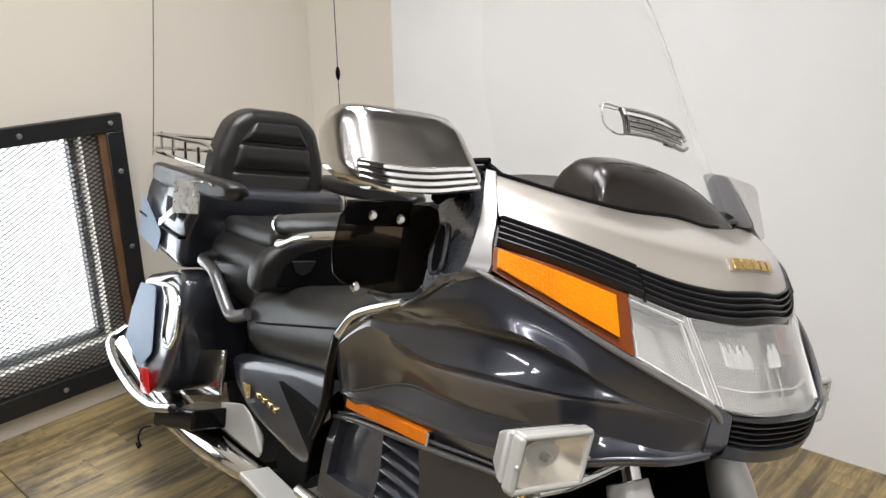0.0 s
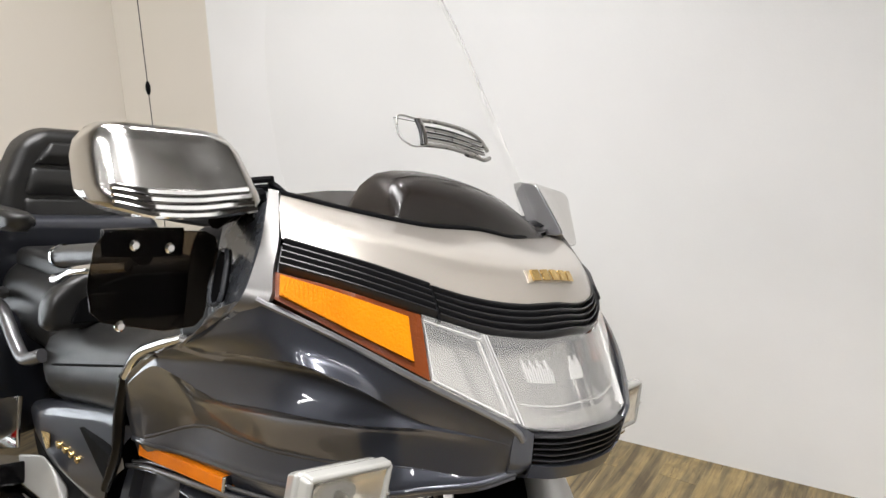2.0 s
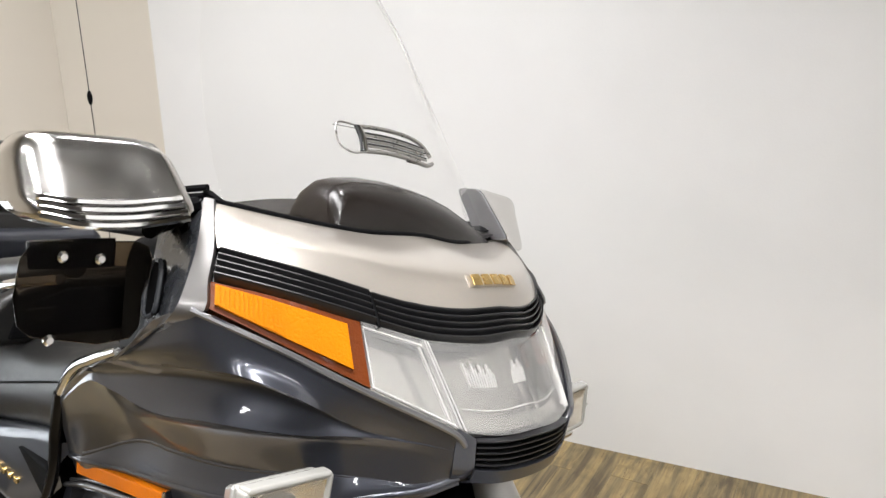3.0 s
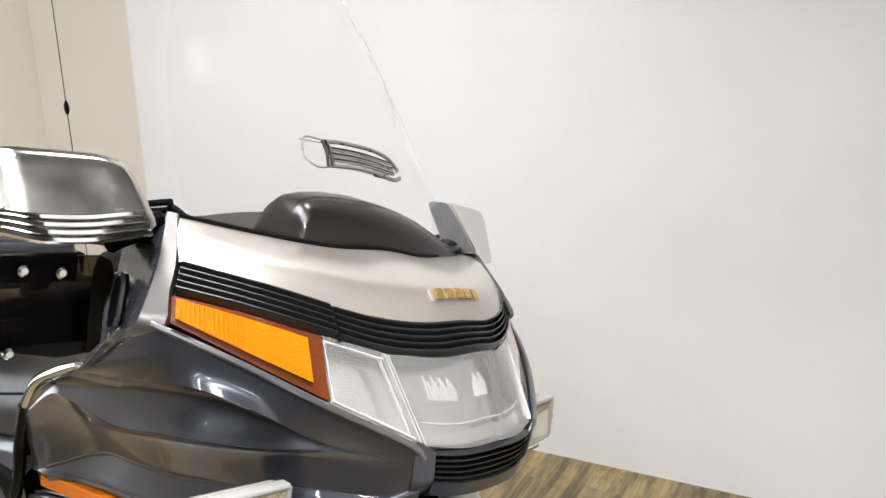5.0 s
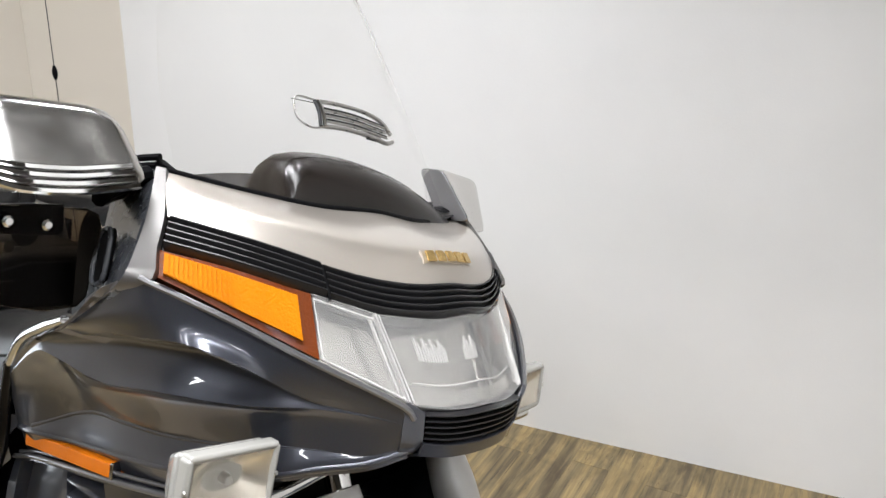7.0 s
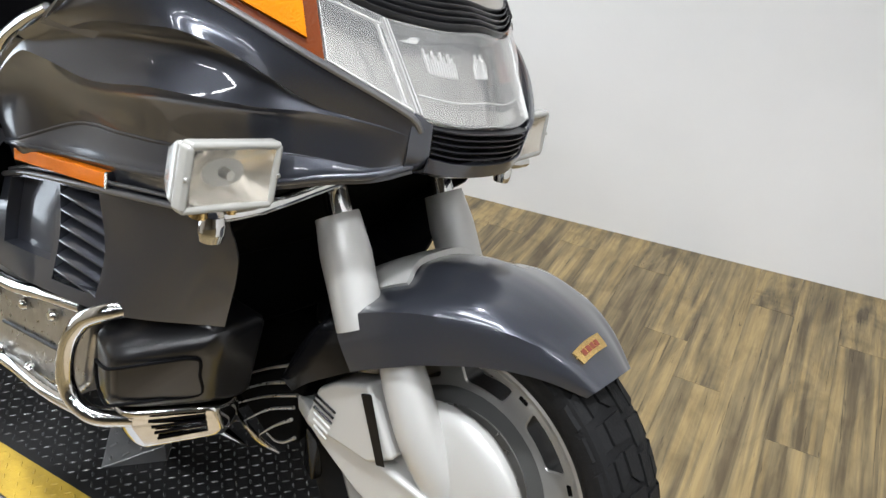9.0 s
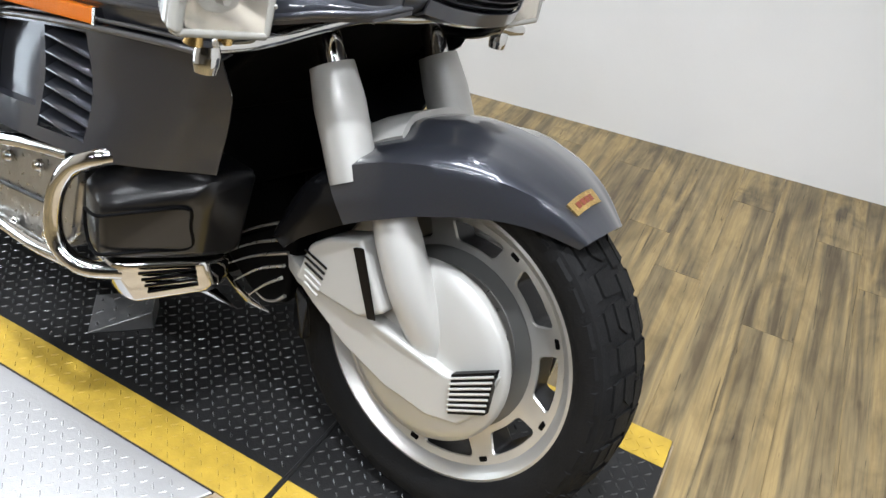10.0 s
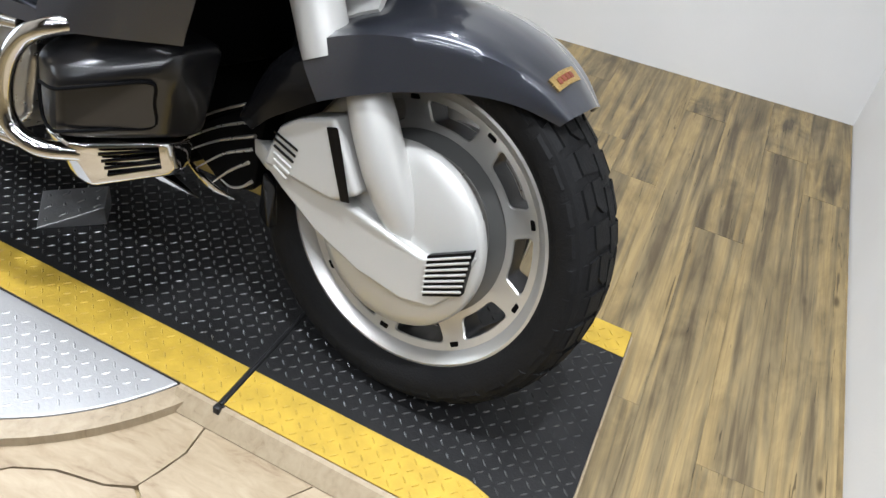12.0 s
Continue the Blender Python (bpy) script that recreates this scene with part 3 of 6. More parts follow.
def patch(rails, u0, u1, v0, v1, lift, thick, nu=16, nv=3, middle=(-0.5, 0, 0.9)):
    """A piece of the skin over rails, raised by lift and with thickness inwards."""
    rows = []
    for j in range(nv + 1):
        row = []
        for i in range(nu + 1):
            u, v = u0 + (u1 - u0) * i / nu, v0 + (v1 - v0) * j / nv
            p = skin_point(rails, u, v)
            du = skin_point(rails, min(u + 0.01, 1), v) - skin_point(rails, max(u - 0.01, 0), v)
            dv = skin_point(rails, u, min(v + 0.02, 1)) - skin_point(rails, u, max(v - 0.02, 0))
            n = du.cross(dv).normalized()
            if n.dot(p - Vector(middle)) < 0:
                n = -n
            row.append((p + n * lift, p + n * (lift - thick)))
        rows.append(row)
    front = [[a for a, _ in row] for row in rows]
    back = [[b for _, b in row] for row in rows]
    bm = grid_mesh(front)
    bm2 = grid_mesh(back)
    edge_f = front[0] + [r[-1] for r in front[1:]] + front[-1][-2::-1] + [r[0] for r in front[-2:0:-1]]
    edge_b = back[0] + [r[-1] for r in back[1:]] + back[-1][-2::-1] + [r[0] for r in back[-2:0:-1]]
    bm = join(bm, bm2, grid_mesh([edge_f, edge_b], True))
    bmesh.ops.remove_doubles(bm, verts=bm.verts, dist=1e-6)
    bmesh.ops.recalc_face_normals(bm, faces=bm.faces)
    return bm


def lamella(rails, u0, u1, v0, v1, lift0, lift1, nu=30):
    """A slanted slat on the skin: proud along its upper edge, sunk along its lower one, with a shelf behind each edge."""
    rows = []
    for v, lift in ((v0, -0.013), (v0, lift0), (v0 + 0.25 * (v1 - v0), lift0), (v1, lift1), (v1, -0.013)):
        row = []
        for i in range(nu + 1):
            u = u0 + (u1 - u0) * i / nu
            p = skin_point(rails, u, v)
            du = skin_point(rails, min(u + 0.01, 1), v) - skin_point(rails, max(u - 0.01, 0), v)
            n = du.cross(skin_point(rails, u, 1) - skin_point(rails, u, 0)).normalized()
            row.append(p + (n if n.dot(p - Vector((-0.5, 0, 0.9))) > 0 else -n) * lift)
        rows.append(row)
    bm = grid_mesh(rows)
    bmesh.ops.recalc_face_normals(bm, faces=bm.faces)
    return bm


def hull(pts, bevel=0.008, seg=3):
    bm = bmesh.new()
    for p in pts:
        bm.verts.new(p)
    r = bmesh.ops.convex_hull(bm, input=bm.verts)
    bmesh.ops.delete(bm, geom=[g for g in r["geom_interior"] if isinstance(g, bmesh.types.BMVert)], context="VERTS")
    bmesh.ops.dissolve_limit(bm, angle_limit=radians(4), verts=bm.verts, edges=bm.edges)
    if bevel:
        bmesh.ops.bevel(bm, geom=list(bm.edges), offset=bevel, segments=seg, affect="EDGES", profile=0.5, clamp_overlap=True)
    bmesh.ops.recalc_face_normals(bm, faces=bm.faces)
    return bm


def plate(xz, y0, y1, bevel=0.004, seg=2):
    """A side plate: outline in (x, z), between two sides y."""
    at = Matrix(((1, 0, 0, 0), (0, 0, 1, y0), (0, 1, 0, 0), (0, 0, 0, 1)))
    return prism(xz, y1 - y0, at, bevel, seg)


def rounded(bm, times=2):
    """Softened by smoothing a subdivided copy: cushions and moulded covers."""
    for _ in range(times):
        bmesh.ops.subdivide_edges(bm, edges=list(bm.edges), cuts=1, use_grid_fill=True)
        for _ in range(3):
            bmesh.ops.smooth_vert(bm, verts=bm.verts, factor=0.5, use_axis_x=True, use_axis_y=True, use_axis_z=True)
    return bm


def cushion(size, at, turn=(0, 0, 0), soft=0.4):
    """A stuffed block with swollen faces."""
    bm = block(size, bevel=min(size) * soft, seg=5)
    bmesh.ops.subdivide_edges(bm, edges=[e for e in bm.edges if e.calc_length() > 0.03], cuts=3, use_grid_fill=True)
    for v in bm.verts:
        n = 0.010 * math.sin(v.co.x * 24) * math.sin(v.co.y * 21 + 1)
        v.co.z += n * 0.5
    bm.transform(pose(*at, *turn))
    return bm


def bolt(at, axis, r=0.007, h=0.006):
    a, d = Vector(at), Vector(axis).normalized()
    return tube([a, a + d * h * 0.7, a + d * h], [r, r, r * 0.6], 10, 4)


UNSHIFT = SHIFT.inverted() @ ROLL


def far(pts):
    """The left-hand twin of right-hand points, with the upper body's own lean."""
    return [tuple(UNSHIFT @ Vector((x, -0.94 * y, z))) for x, y, z in level(pts)]


MIRRORED = (lambda q: list(q), flip)
BOTH = (lambda q: list(q), far)

# ---- nose, louvres and lamps ----
RA = level([(-0.432, -0.33, 1.14), (-0.392, -0.22, 1.122), (-0.358, -0.11, 1.108), (-0.348, 0, 1.103)])
RAB = level([(-0.402, -0.35, 1.118), (-0.325, -0.265, 1.104), (-0.25, -0.17, 1.086), (-0.208, -0.078, 1.075), (-0.198, 0, 1.070)])
RB = level([(-0.378, -0.36, 1.09), (-0.29, -0.283, 1.072), (-0.215, -0.18, 1.043), (-0.184, -0.09, 1.03), (-0.175, 0, 1.028)])
RC = level([(-0.352, -0.385, 1.054), (-0.28, -0.325, 1.042), (-0.213, -0.25, 1.021), (-0.168, -0.165, 0.997), (-0.138, -0.08, 0.990), (-0.133, 0, 0.991)])
RD = level([(-0.335, -0.396, 1.024), (-0.255, -0.33, 0.985), (-0.177, -0.254, 0.943), (-0.093, -0.15, 0.89), (-0.075, -0.08, 0.878), (-0.07, 0, 0.875)])
NOSERAILS = [whole(RA, 0.02, -0.05), whole(RAB, 0.04), whole(RB, 0.05)]
bpart("nose_panel", loft(NOSERAILS, 60, 12), NOSE, "champagne silver nose panel", at=ROLL)
BAND = [whole(RB, 0.05), whole(RC, 0.13, 0.03)]
bpart("screen_seal", tube([Vector(p) + Vector((-0.004, 0, 0.002)) for p in NOSERAILS[0]], 0.0045, 8, 60), BLACK, "black rubber screen seal", at=ROLL)
band = bpart("louvre_band", patch(BAND, 0, 1, 0, 1, -0.014, 0.01, 60, 4), GLOSSBLACK, "black louvred air band", at=ROLL)
for u0, u1, lift in ((0.004, 0.232, 0.003), (0.238, 0.762, 0.0), (0.768, 0.996, 0.003)):
    for k in range(5):
        v0 = 0.015 + k * 0.195
        bpart("slat", lamella(BAND, u0, u1, v0, v0 + 0.135, lift + 0.003, lift - 0.005, 40), SLAT, parent=band, at=ROLL)
for u in (0.2335, 0.7625):
    bpart("band_joint", patch(BAND, u, u + 0.004, 0.0, 1.0, 0.001, 0.012, 2, 5), BLACK, "", band, at=ROLL)
badge = bpart("badge", patch(NOSERAILS, 0.428, 0.570, 0.755, 0.855, 0.0028, 0.004, 18, 3), NOSE, "small gold and chrome nose badge", at=ROLL)
for k in range(5):
    bpart("gold_bar", patch(NOSERAILS, 0.436 + 0.027 * k, 0.455 + 0.027 * k, 0.765, 0.845, 0.0068, 0.003, 3, 2), GOLD, "", badge, at=ROLL)
LAMPT, LAMPB = whole([RC[3], RC[4], RC[5]], 0.13, 0.03), whole([RD[3], RD[4], RD[5]], 0.06)
lamp = bpart("headlamp", patch([LAMPT, LAMPB], 0, 1, 0.02, 0.98, -0.055, 0.004, 24, 8), REFLECTOR, "headlamp bowl behind glass", at=ROLL)
bpart("headlamp_glass", patch([LAMPT, LAMPB], 0, 1, 0, 1, 0, 0.005, 30, 10), LENS, "clear hazy headlamp glass", lamp, at=ROLL)
bpart("lamp_ledge", patch([LAMPT, LAMPB], 0.05, 0.95, 0.80, 0.95, -0.016, 0.003, 20, 3), REFLECTOR, "", lamp, at=ROLL)
for k in range(64):
    u = 0.05 + 0.9 * k / 63
    if 0.13 < u < 0.30 or 0.42 < u < 0.52:
        bpart("flute", patch([LAMPT, LAMPB], u - 0.0022, u + 0.0022, 0.22 + 0.05 * (k % 3), 0.48, -0.0045, 0.004, 3, 2), FROST, "", lamp, at=ROLL)
bpart("lens_ridge", patch([LAMPT, LAMPB], 0.05, 0.95, 0.72, 0.732, -0.010, 0.004, 20, 2), FROST, "", lamp, at=ROLL)
for f in MIRRORED:
    st, sb = (f([RC[2], RC[3]]), f([RD[2], RD[3]])) if f is MIRRORED[0] else (whole(RC, 0.13, 0.03)[7:9][::-1], whole(RD, 0.06)[7:9][::-1])
    side = bpart("side_lamp", patch([st, sb], 0.0, 1, 0.02, 0.98, -0.045, 0.004, 8, 6), REFLECTOR, "white side lamp bowl", at=ROLL)
    bpart("side_lamp_lens", patch([st, sb], 0.015, 0.985, 0, 1, 0, 0.004, 10, 8), LENS, "clear fluted lens", side, at=ROLL)
    for u in (0.925, 0.972):
        bpart("lens_divider", patch([st, sb], u, u + 0.026, 0.01, 0.99, 0.0012, 0.010, 4, 6), FROST, "frosted divider", side, at=ROLL)
    for u0, u1, v0, v1 in ((0.03, 0.97, 0.04, 0.065), (0.03, 0.97, 0.935, 0.96), (0.04, 0.06, 0.08, 0.92), (0.86, 0.88, 0.08, 0.92)):
        bpart("inner_edge", patch([st, sb], u0, u1, v0, v1, -0.008, 0.006, 6, 4), FROST, "", side, at=ROLL)
    at_, ab_ = (f(RC[:3]), f(RD[:3])) if f is MIRRORED[0] else (whole(RC, 0.13, 0.03)[8:][::-1], whole(RD, 0.06)[8:][::-1])
    ind = bpart("indicator", patch([at_, ab_], 0, 1, 0, 1, -0.006, 0.03, 14, 6), AMBERRIM, "amber indicator with dark amber border", at=ROLL)
    bpart("indicator_lens", patch([at_, ab_], 0.035, 0.90, 0.11, 0.83, 0.001, 0.006, 16, 8), AMBER, "bright amber lens", ind, at=ROLL)
    for k in range(14):
        bpart("flute", patch([at_, ab_], 0.05 + k * 0.030, 0.068 + k * 0.030, 0.13, 0.80, 0.0032, 0.004, 2, 3), AMBER, "", ind, at=ROLL)
CHINT = whole([(-0.088, -0.124, 0.869), (-0.076, -0.07, 0.866), (-0.073, 0, 0.866)], 0.02)
CHINB = whole([(-0.088, -0.116, 0.828), (-0.078, -0.07, 0.822), (-0.074, 0, 0.820)], 0.02)
chin = bpart("chin_grille", patch([CHINT, CHINB], 0, 1, 0, 1, -0.012, 0.012, 30, 4), GLOSSBLACK, "black slatted chin grille", at=ROLL)
for k in range(5):
    v0 = 0.04 + k * 0.195
    bpart("slat", lamella([CHINT, CHINB], 0.01, 0.99, v0, v0 + 0.13, 0.002, -0.005, 26), SLAT, "", chin, at=ROLL)
LIPB = whole([(-0.105, -0.108, 0.803), (-0.092, -0.06, 0.799), (-0.088, 0, 0.797)], 0.02)
bpart("chin_lip", loft([CHINB, whole([(-0.090, -0.116, 0.814), (-0.078, -0.07, 0.809), (-0.075, 0, 0.807)], 0.02), LIPB, whole([(-0.22, -0.14, 0.810), (-0.2, -0.08, 0.806), (-0.2, 0, 0.806)])], 30, 8), PAINT, "charcoal chin lip", at=ROLL)
for f in MIRRORED:
    bpart("chin_cheek", loft([f([(-0.100, -0.150, 0.884), (-0.100, -0.150, 0.850), (-0.104, -0.142, 0.815), (-0.120, -0.134, 0.800)]), f([(-0.090, -0.134, 0.876), (-0.090, -0.130, 0.850), (-0.093, -0.124, 0.818), (-0.110, -0.116, 0.802)]), f([(-0.0865, -0.124, 0.871), (-0.087, -0.120, 0.850), (-0.088, -0.116, 0.826), (-0.104, -0.108, 0.804)])], 12, 6), PAINT, "", chin, at=ROLL)

# ---- side fairings ----
TOPS = [(-0.725, -0.378, 0.79), (-0.6, -0.412, 0.868), (-0.477, -0.425, 0.927), (-0.345, -0.412, 1.016), (-0.255, -0.34, 0.980), (-0.177, -0.264, 0.938), (-0.098, -0.164, 0.886), (-0.094, -0.148, 0.868)]
SCOOPT = [(-0.728, -0.384, 0.768), (-0.6, -0.404, 0.86), (-0.549, -0.402, 0.88), (-0.416, -0.41, 0.929), (-0.348, -0.4, 0.941), (-0.281, -0.383, 0.949), (-0.232, -0.348, 0.936), (-0.208, -0.298, 0.908), (-0.177, -0.25, 0.884), (-0.105, -0.168, 0.866), (-0.096, -0.15, 0.855)]
SCOOPB = [(-0.728, -0.384, 0.767), (-0.60, -0.404, 0.850), (-0.545, -0.400, 0.853), (-0.451, -0.390, 0.848), (-0.347, -0.378, 0.867), (-0.276, -0.348, 0.872), (-0.240, -0.318, 0.872), (-0.226, -0.302, 0.872), (-0.176, -0.25, 0.876), (-0.105, -0.168, 0.865), (-0.096, -0.15, 0.854)]
DEEP = [0, 0, 0.003, 0.016, 0.028, 0.032, 0.029, 0.020, 0.002, 0, 0]
SCOOPM = [(0.6 * a[0] + 0.4 * b[0], 0.5 * a[1] + 0.5 * b[1] + d, 0.78 * a[2] + 0.22 * b[2] - 0.1 * d) for a, b, d in zip(SCOOPT, SCOOPB, DEEP)]
TOPMID = [(-0.727, -0.384, 0.782), (-0.6, -0.413, 0.868), (-0.47, -0.424, 0.925), (-0.34, -0.408, 0.973), (-0.25, -0.345, 0.952), (-0.18, -0.265, 0.914), (-0.103, -0.167, 0.876), (-0.095, -0.149, 0.861)]
BELOW = [(-0.726, -0.376, 0.735), (-0.62, -0.376, 0.795), (-0.48, -0.366, 0.826), (-0.345, -0.346, 0.850), (-0.255, -0.305, 0.860), (-0.19, -0.254, 0.864), (-0.11, -0.171, 0.852), (-0.098, -0.15, 0.842)]
SHELF = [(-0.715, -0.368, 0.691), (-0.668, -0.368, 0.702), (-0.566, -0.336, 0.754), (-0.467, -0.331, 0.769), (-0.384, -0.321, 0.779), (-0.295, -0.300, 0.796), (-0.222, -0.270, 0.813), (-0.175, -0.237, 0.817), (-0.129, -0.188, 0.815), (-0.102, -0.145, 0.828)]
LEDGE = [(-0.712, -0.368, 0.688), (-0.661, -0.372, 0.698), (-0.594, -0.353, 0.706), (-0.460, -0.346, 0.729), (-0.359, -0.335, 0.747), (-0.255, -0.302, 0.769), (-0.210, -0.276, 0.782), (-0.168, -0.241, 0.798), (-0.128, -0.191, 0.809), (-0.104, -0.146, 0.825)]
LEDGE2 = [(x + 0.002, y + 0.006, z - 0.014) for x, y, z in LEDGE]
RECESS = [(x, y + 0.012, z - 0.03) for x, y, z in LEDGE]
LOWT = [(-0.745, -0.352, 0.618), (-0.678, -0.353, 0.642), (-0.456, -0.346, 0.687), (-0.338, -0.316, 0.701), (-0.282, -0.285, 0.700)]
LOWT2 = [(x, y + 0.018, z + 0.008) for x, y, z in LOWT]
LOWM = [(-0.75, -0.36, 0.56), (-0.62, -0.358, 0.575), (-0.40, -0.325, 0.60), (-0.27, -0.27, 0.64)]
LOWB = [(-0.755, -0.362, 0.46), (-0.62, -0.365, 0.475), (-0.45, -0.335, 0.492), (-0.30, -0.255, 0.52)]
for f in BOTH:
    side = bpart("side_fairing", join(loft([f(TOPS), f(TOPMID), f(SCOOPT)], 60, 10), loft([f(SCOOPB), f(BELOW), f(SHELF)], 60, 10)), PAINT, "charcoal side fairing with a sculpted scoop")
    bpart("scoop", loft([f(SCOOPT), f(SCOOPM), f(SCOOPB)], 60, 10, 0), PAINT, "", side)
    bpart("ledge_lip", tube(f([(x, y + 0.004, z - 0.004) for x, y, z in LEDGE]), 0.0055, 12, 48), PAINT, "", side)
    bpart("shelf_crease", tube(f([(x, y + 0.001, z) for x, y, z in SHELF[1:9]]), [0.0042, 0.0042, 0.003, 0.0003], 8, 40), PAINT, "", side)
    bpart("shelf", loft([f(SHELF), f(LEDGE), f(LEDGE2)], 48, 6), PAINT, "", side)
    bpart("marker_panel", loft([f(LEDGE2[:6]), f(RECESS[:6]), f(LOWT2)], 30, 4, 0.001), PAINT, "", side)
    bpart("top_edge_trim", tube(f([(x, y - 0.002, z + 0.003) for x, y, z in TOPS[3:]]), 0.0045, 8, 30), GREYTRIM, "", side)
    COWL = [f(LOWT), f(LOWM), f(LOWB)]
    cowl = bpart("lower_cowl", join(loft(COWL, 40, 25, 0.004, ((0.06, 0.325, 0.04, 0.72), (0.35, 0.555, 0.05, 0.86))), loft([f(LOWT2), f(LOWT)], 28, 2)), PAINT, "charcoal lower cowl with louvres")
    # Silver-grey tubes stand in for the highlights along the cowl's upper edges.
    bpart("cowl_highlight", tube(f([(x, y - 0.002, z + 0.001) for x, y, z in LOWT]), 0.0045, 10, 36), GREYTRIM, "", cowl)
    bpart("cowl_highlight", tube(f([(-0.735, -0.350, 0.630), (-0.67, -0.352, 0.654), (-0.45, -0.343, 0.700), (-0.33, -0.312, 0.714), (-0.275, -0.282, 0.713)]), 0.0032, 10, 36), GREYTRIM, "", cowl)
    bpart("recess_panel", patch(COWL, 0.04, 0.34, 0.02, 0.75, -0.022, 0.003, 10, 8, (-0.5, 0, 0.6)), PAINT, "", cowl)
    # Dark sheet behind the louvres puts the opening's shade into colour.
    bpart("vent", patch(COWL, 0.33, 0.57, 0.02, 0.88, -0.030, 0.003, 8, 8, (-0.5, 0, 0.6)), DARK, "dark backing sheet, shade of the louvre opening", cowl)
    for u0, u1, v0, v1, deep in ((0.05, 0.325, 0.04, 0.72, 0.024), (0.35, 0.55, 0.04, 0.84, 0.032)):
        loop = [(u0 + (u1 - u0) * k / 6, v0) for k in range(6)] + [(u1, v0 + (v1 - v0) * k / 6) for k in range(6)] + [(u1 - (u1 - u0) * k / 6, v1) for k in range(6)] + [(u0, v1 - (v1 - v0) * k / 6) for k in range(6)]
        outer = [skin_point(COWL, u, v) for u, v in loop]
        inward = Vector((0, deep if outer[0].y < 0 else -deep, 0))
        bpart("opening_edge", grid_mesh([outer, [p + inward for p in outer]], True), PAINT, "", cowl)
    for k in range(6):
        v = 0.10 + k * 0.135
        a, b = skin_point(COWL, 0.352, v), skin_point(COWL, 0.553, v + 0.11)
        d = Vector((0, 0.026 if a.y < 0 else -0.026, 0.014))
        n = Vector((0, -0.001 if a.y < 0 else 0.001, 0))
        bpart("louvre", hull([a + n, b + n, a + n - Vector((0, 0, 0.004)), b + n - Vector((0, 0, 0.004)), a + d, b + d], 0.0008, 1), PAINT, "", cowl)
    m0, m1 = Vector(f([(-0.692, -0.366, 0.672)])[0]), Vector(f([(-0.466, -0.354, 0.702)])[0])
    s = -1 if m0.y < 0 else 1
    up = Vector((0.0, 0, 0.0115))
    marker = bpart("side_marker", hull([m0 - up, m0 + up, m1 - up, m1 + up, m0 - up + Vector((0, -s * 0.03, 0)), m0 + up + Vector((0, -s * 0.03, 0)), m1 - up + Vector((0, -s * 0.03, 0)), m1 + up + Vector((0, -s * 0.03, 0))], 0.003, 2), MARKER, "orange side marker lens")
    bpart("marker_edge", hull([m1 - up * 1.1, m1 + up * 1.1, m1 - up * 1.1 + Vector((0.008, 0, 0.001)), m1 + up * 1.1 + Vector((0.008, 0, 0.001)), m1 - up + Vector((0, -s * 0.02, 0)), m1 + up + Vector((0, -s * 0.02, 0))], 0.001, 1), CHROME, "", marker)
    LEG = [(-0.478, -0.432, 0.932), (-0.54, -0.425, 0.905), (-0.649, -0.402, 0.852), (-0.722, -0.382, 0.79), (-0.738, -0.378, 0.72), (-0.742, -0.376, 0.65)]
    LEGB = LEG + [(-0.775, -0.374, 0.57), (-0.79, -0.372, 0.46)]
    shield = bpart("leg_shield", loft([f(LEGB), f([(x - 0.03, y + 0.04, z - 0.004) for x, y, z in LEGB]), f([(x - 0.05, y + 0.2, z - 0.01) for x, y, z in LEGB])], 40, 8), BLACK, "black leg shield")
    bpart("shield_trim", tube(f(LEG[:4]), [0.006, 0.009, 0.010, 0.010], 10, 30), CHROME, "bright edge trim", shield)
    bpart("shield_trim", tube(f(LEG[3:] + [(-0.772, -0.376, 0.57)]), [0.012, 0.011, 0.009], 10, 24), GLOSSBLACK, "gloss black edge trim", shield)
    bpart("fairing_return", loft([f([(-0.71, -0.352, 0.70), (-0.735, -0.37, 0.66), (-0.745, -0.36, 0.618)]), f([(-0.742, -0.376, 0.70), (-0.745, -0.376, 0.66), (-0.755, -0.372, 0.60)])], 10, 3), PAINT, "", side)
PILLARFRONT = [(-0.430, -0.335, 1.146), (-0.377, -0.366, 1.090), (-0.350, -0.390, 1.054), (-0.331, -0.405, 1.020), (-0.395, -0.425, 0.985), (-0.477, -0.43, 0.93)]
PILLARBACK = [(-0.446, -0.340, 1.146), (-0.397, -0.378, 1.090), (-0.374, -0.403, 1.054), (-0.361, -0.426, 1.017), (-0.405, -0.428, 0.976), (-0.481, -0.427, 0.922)]
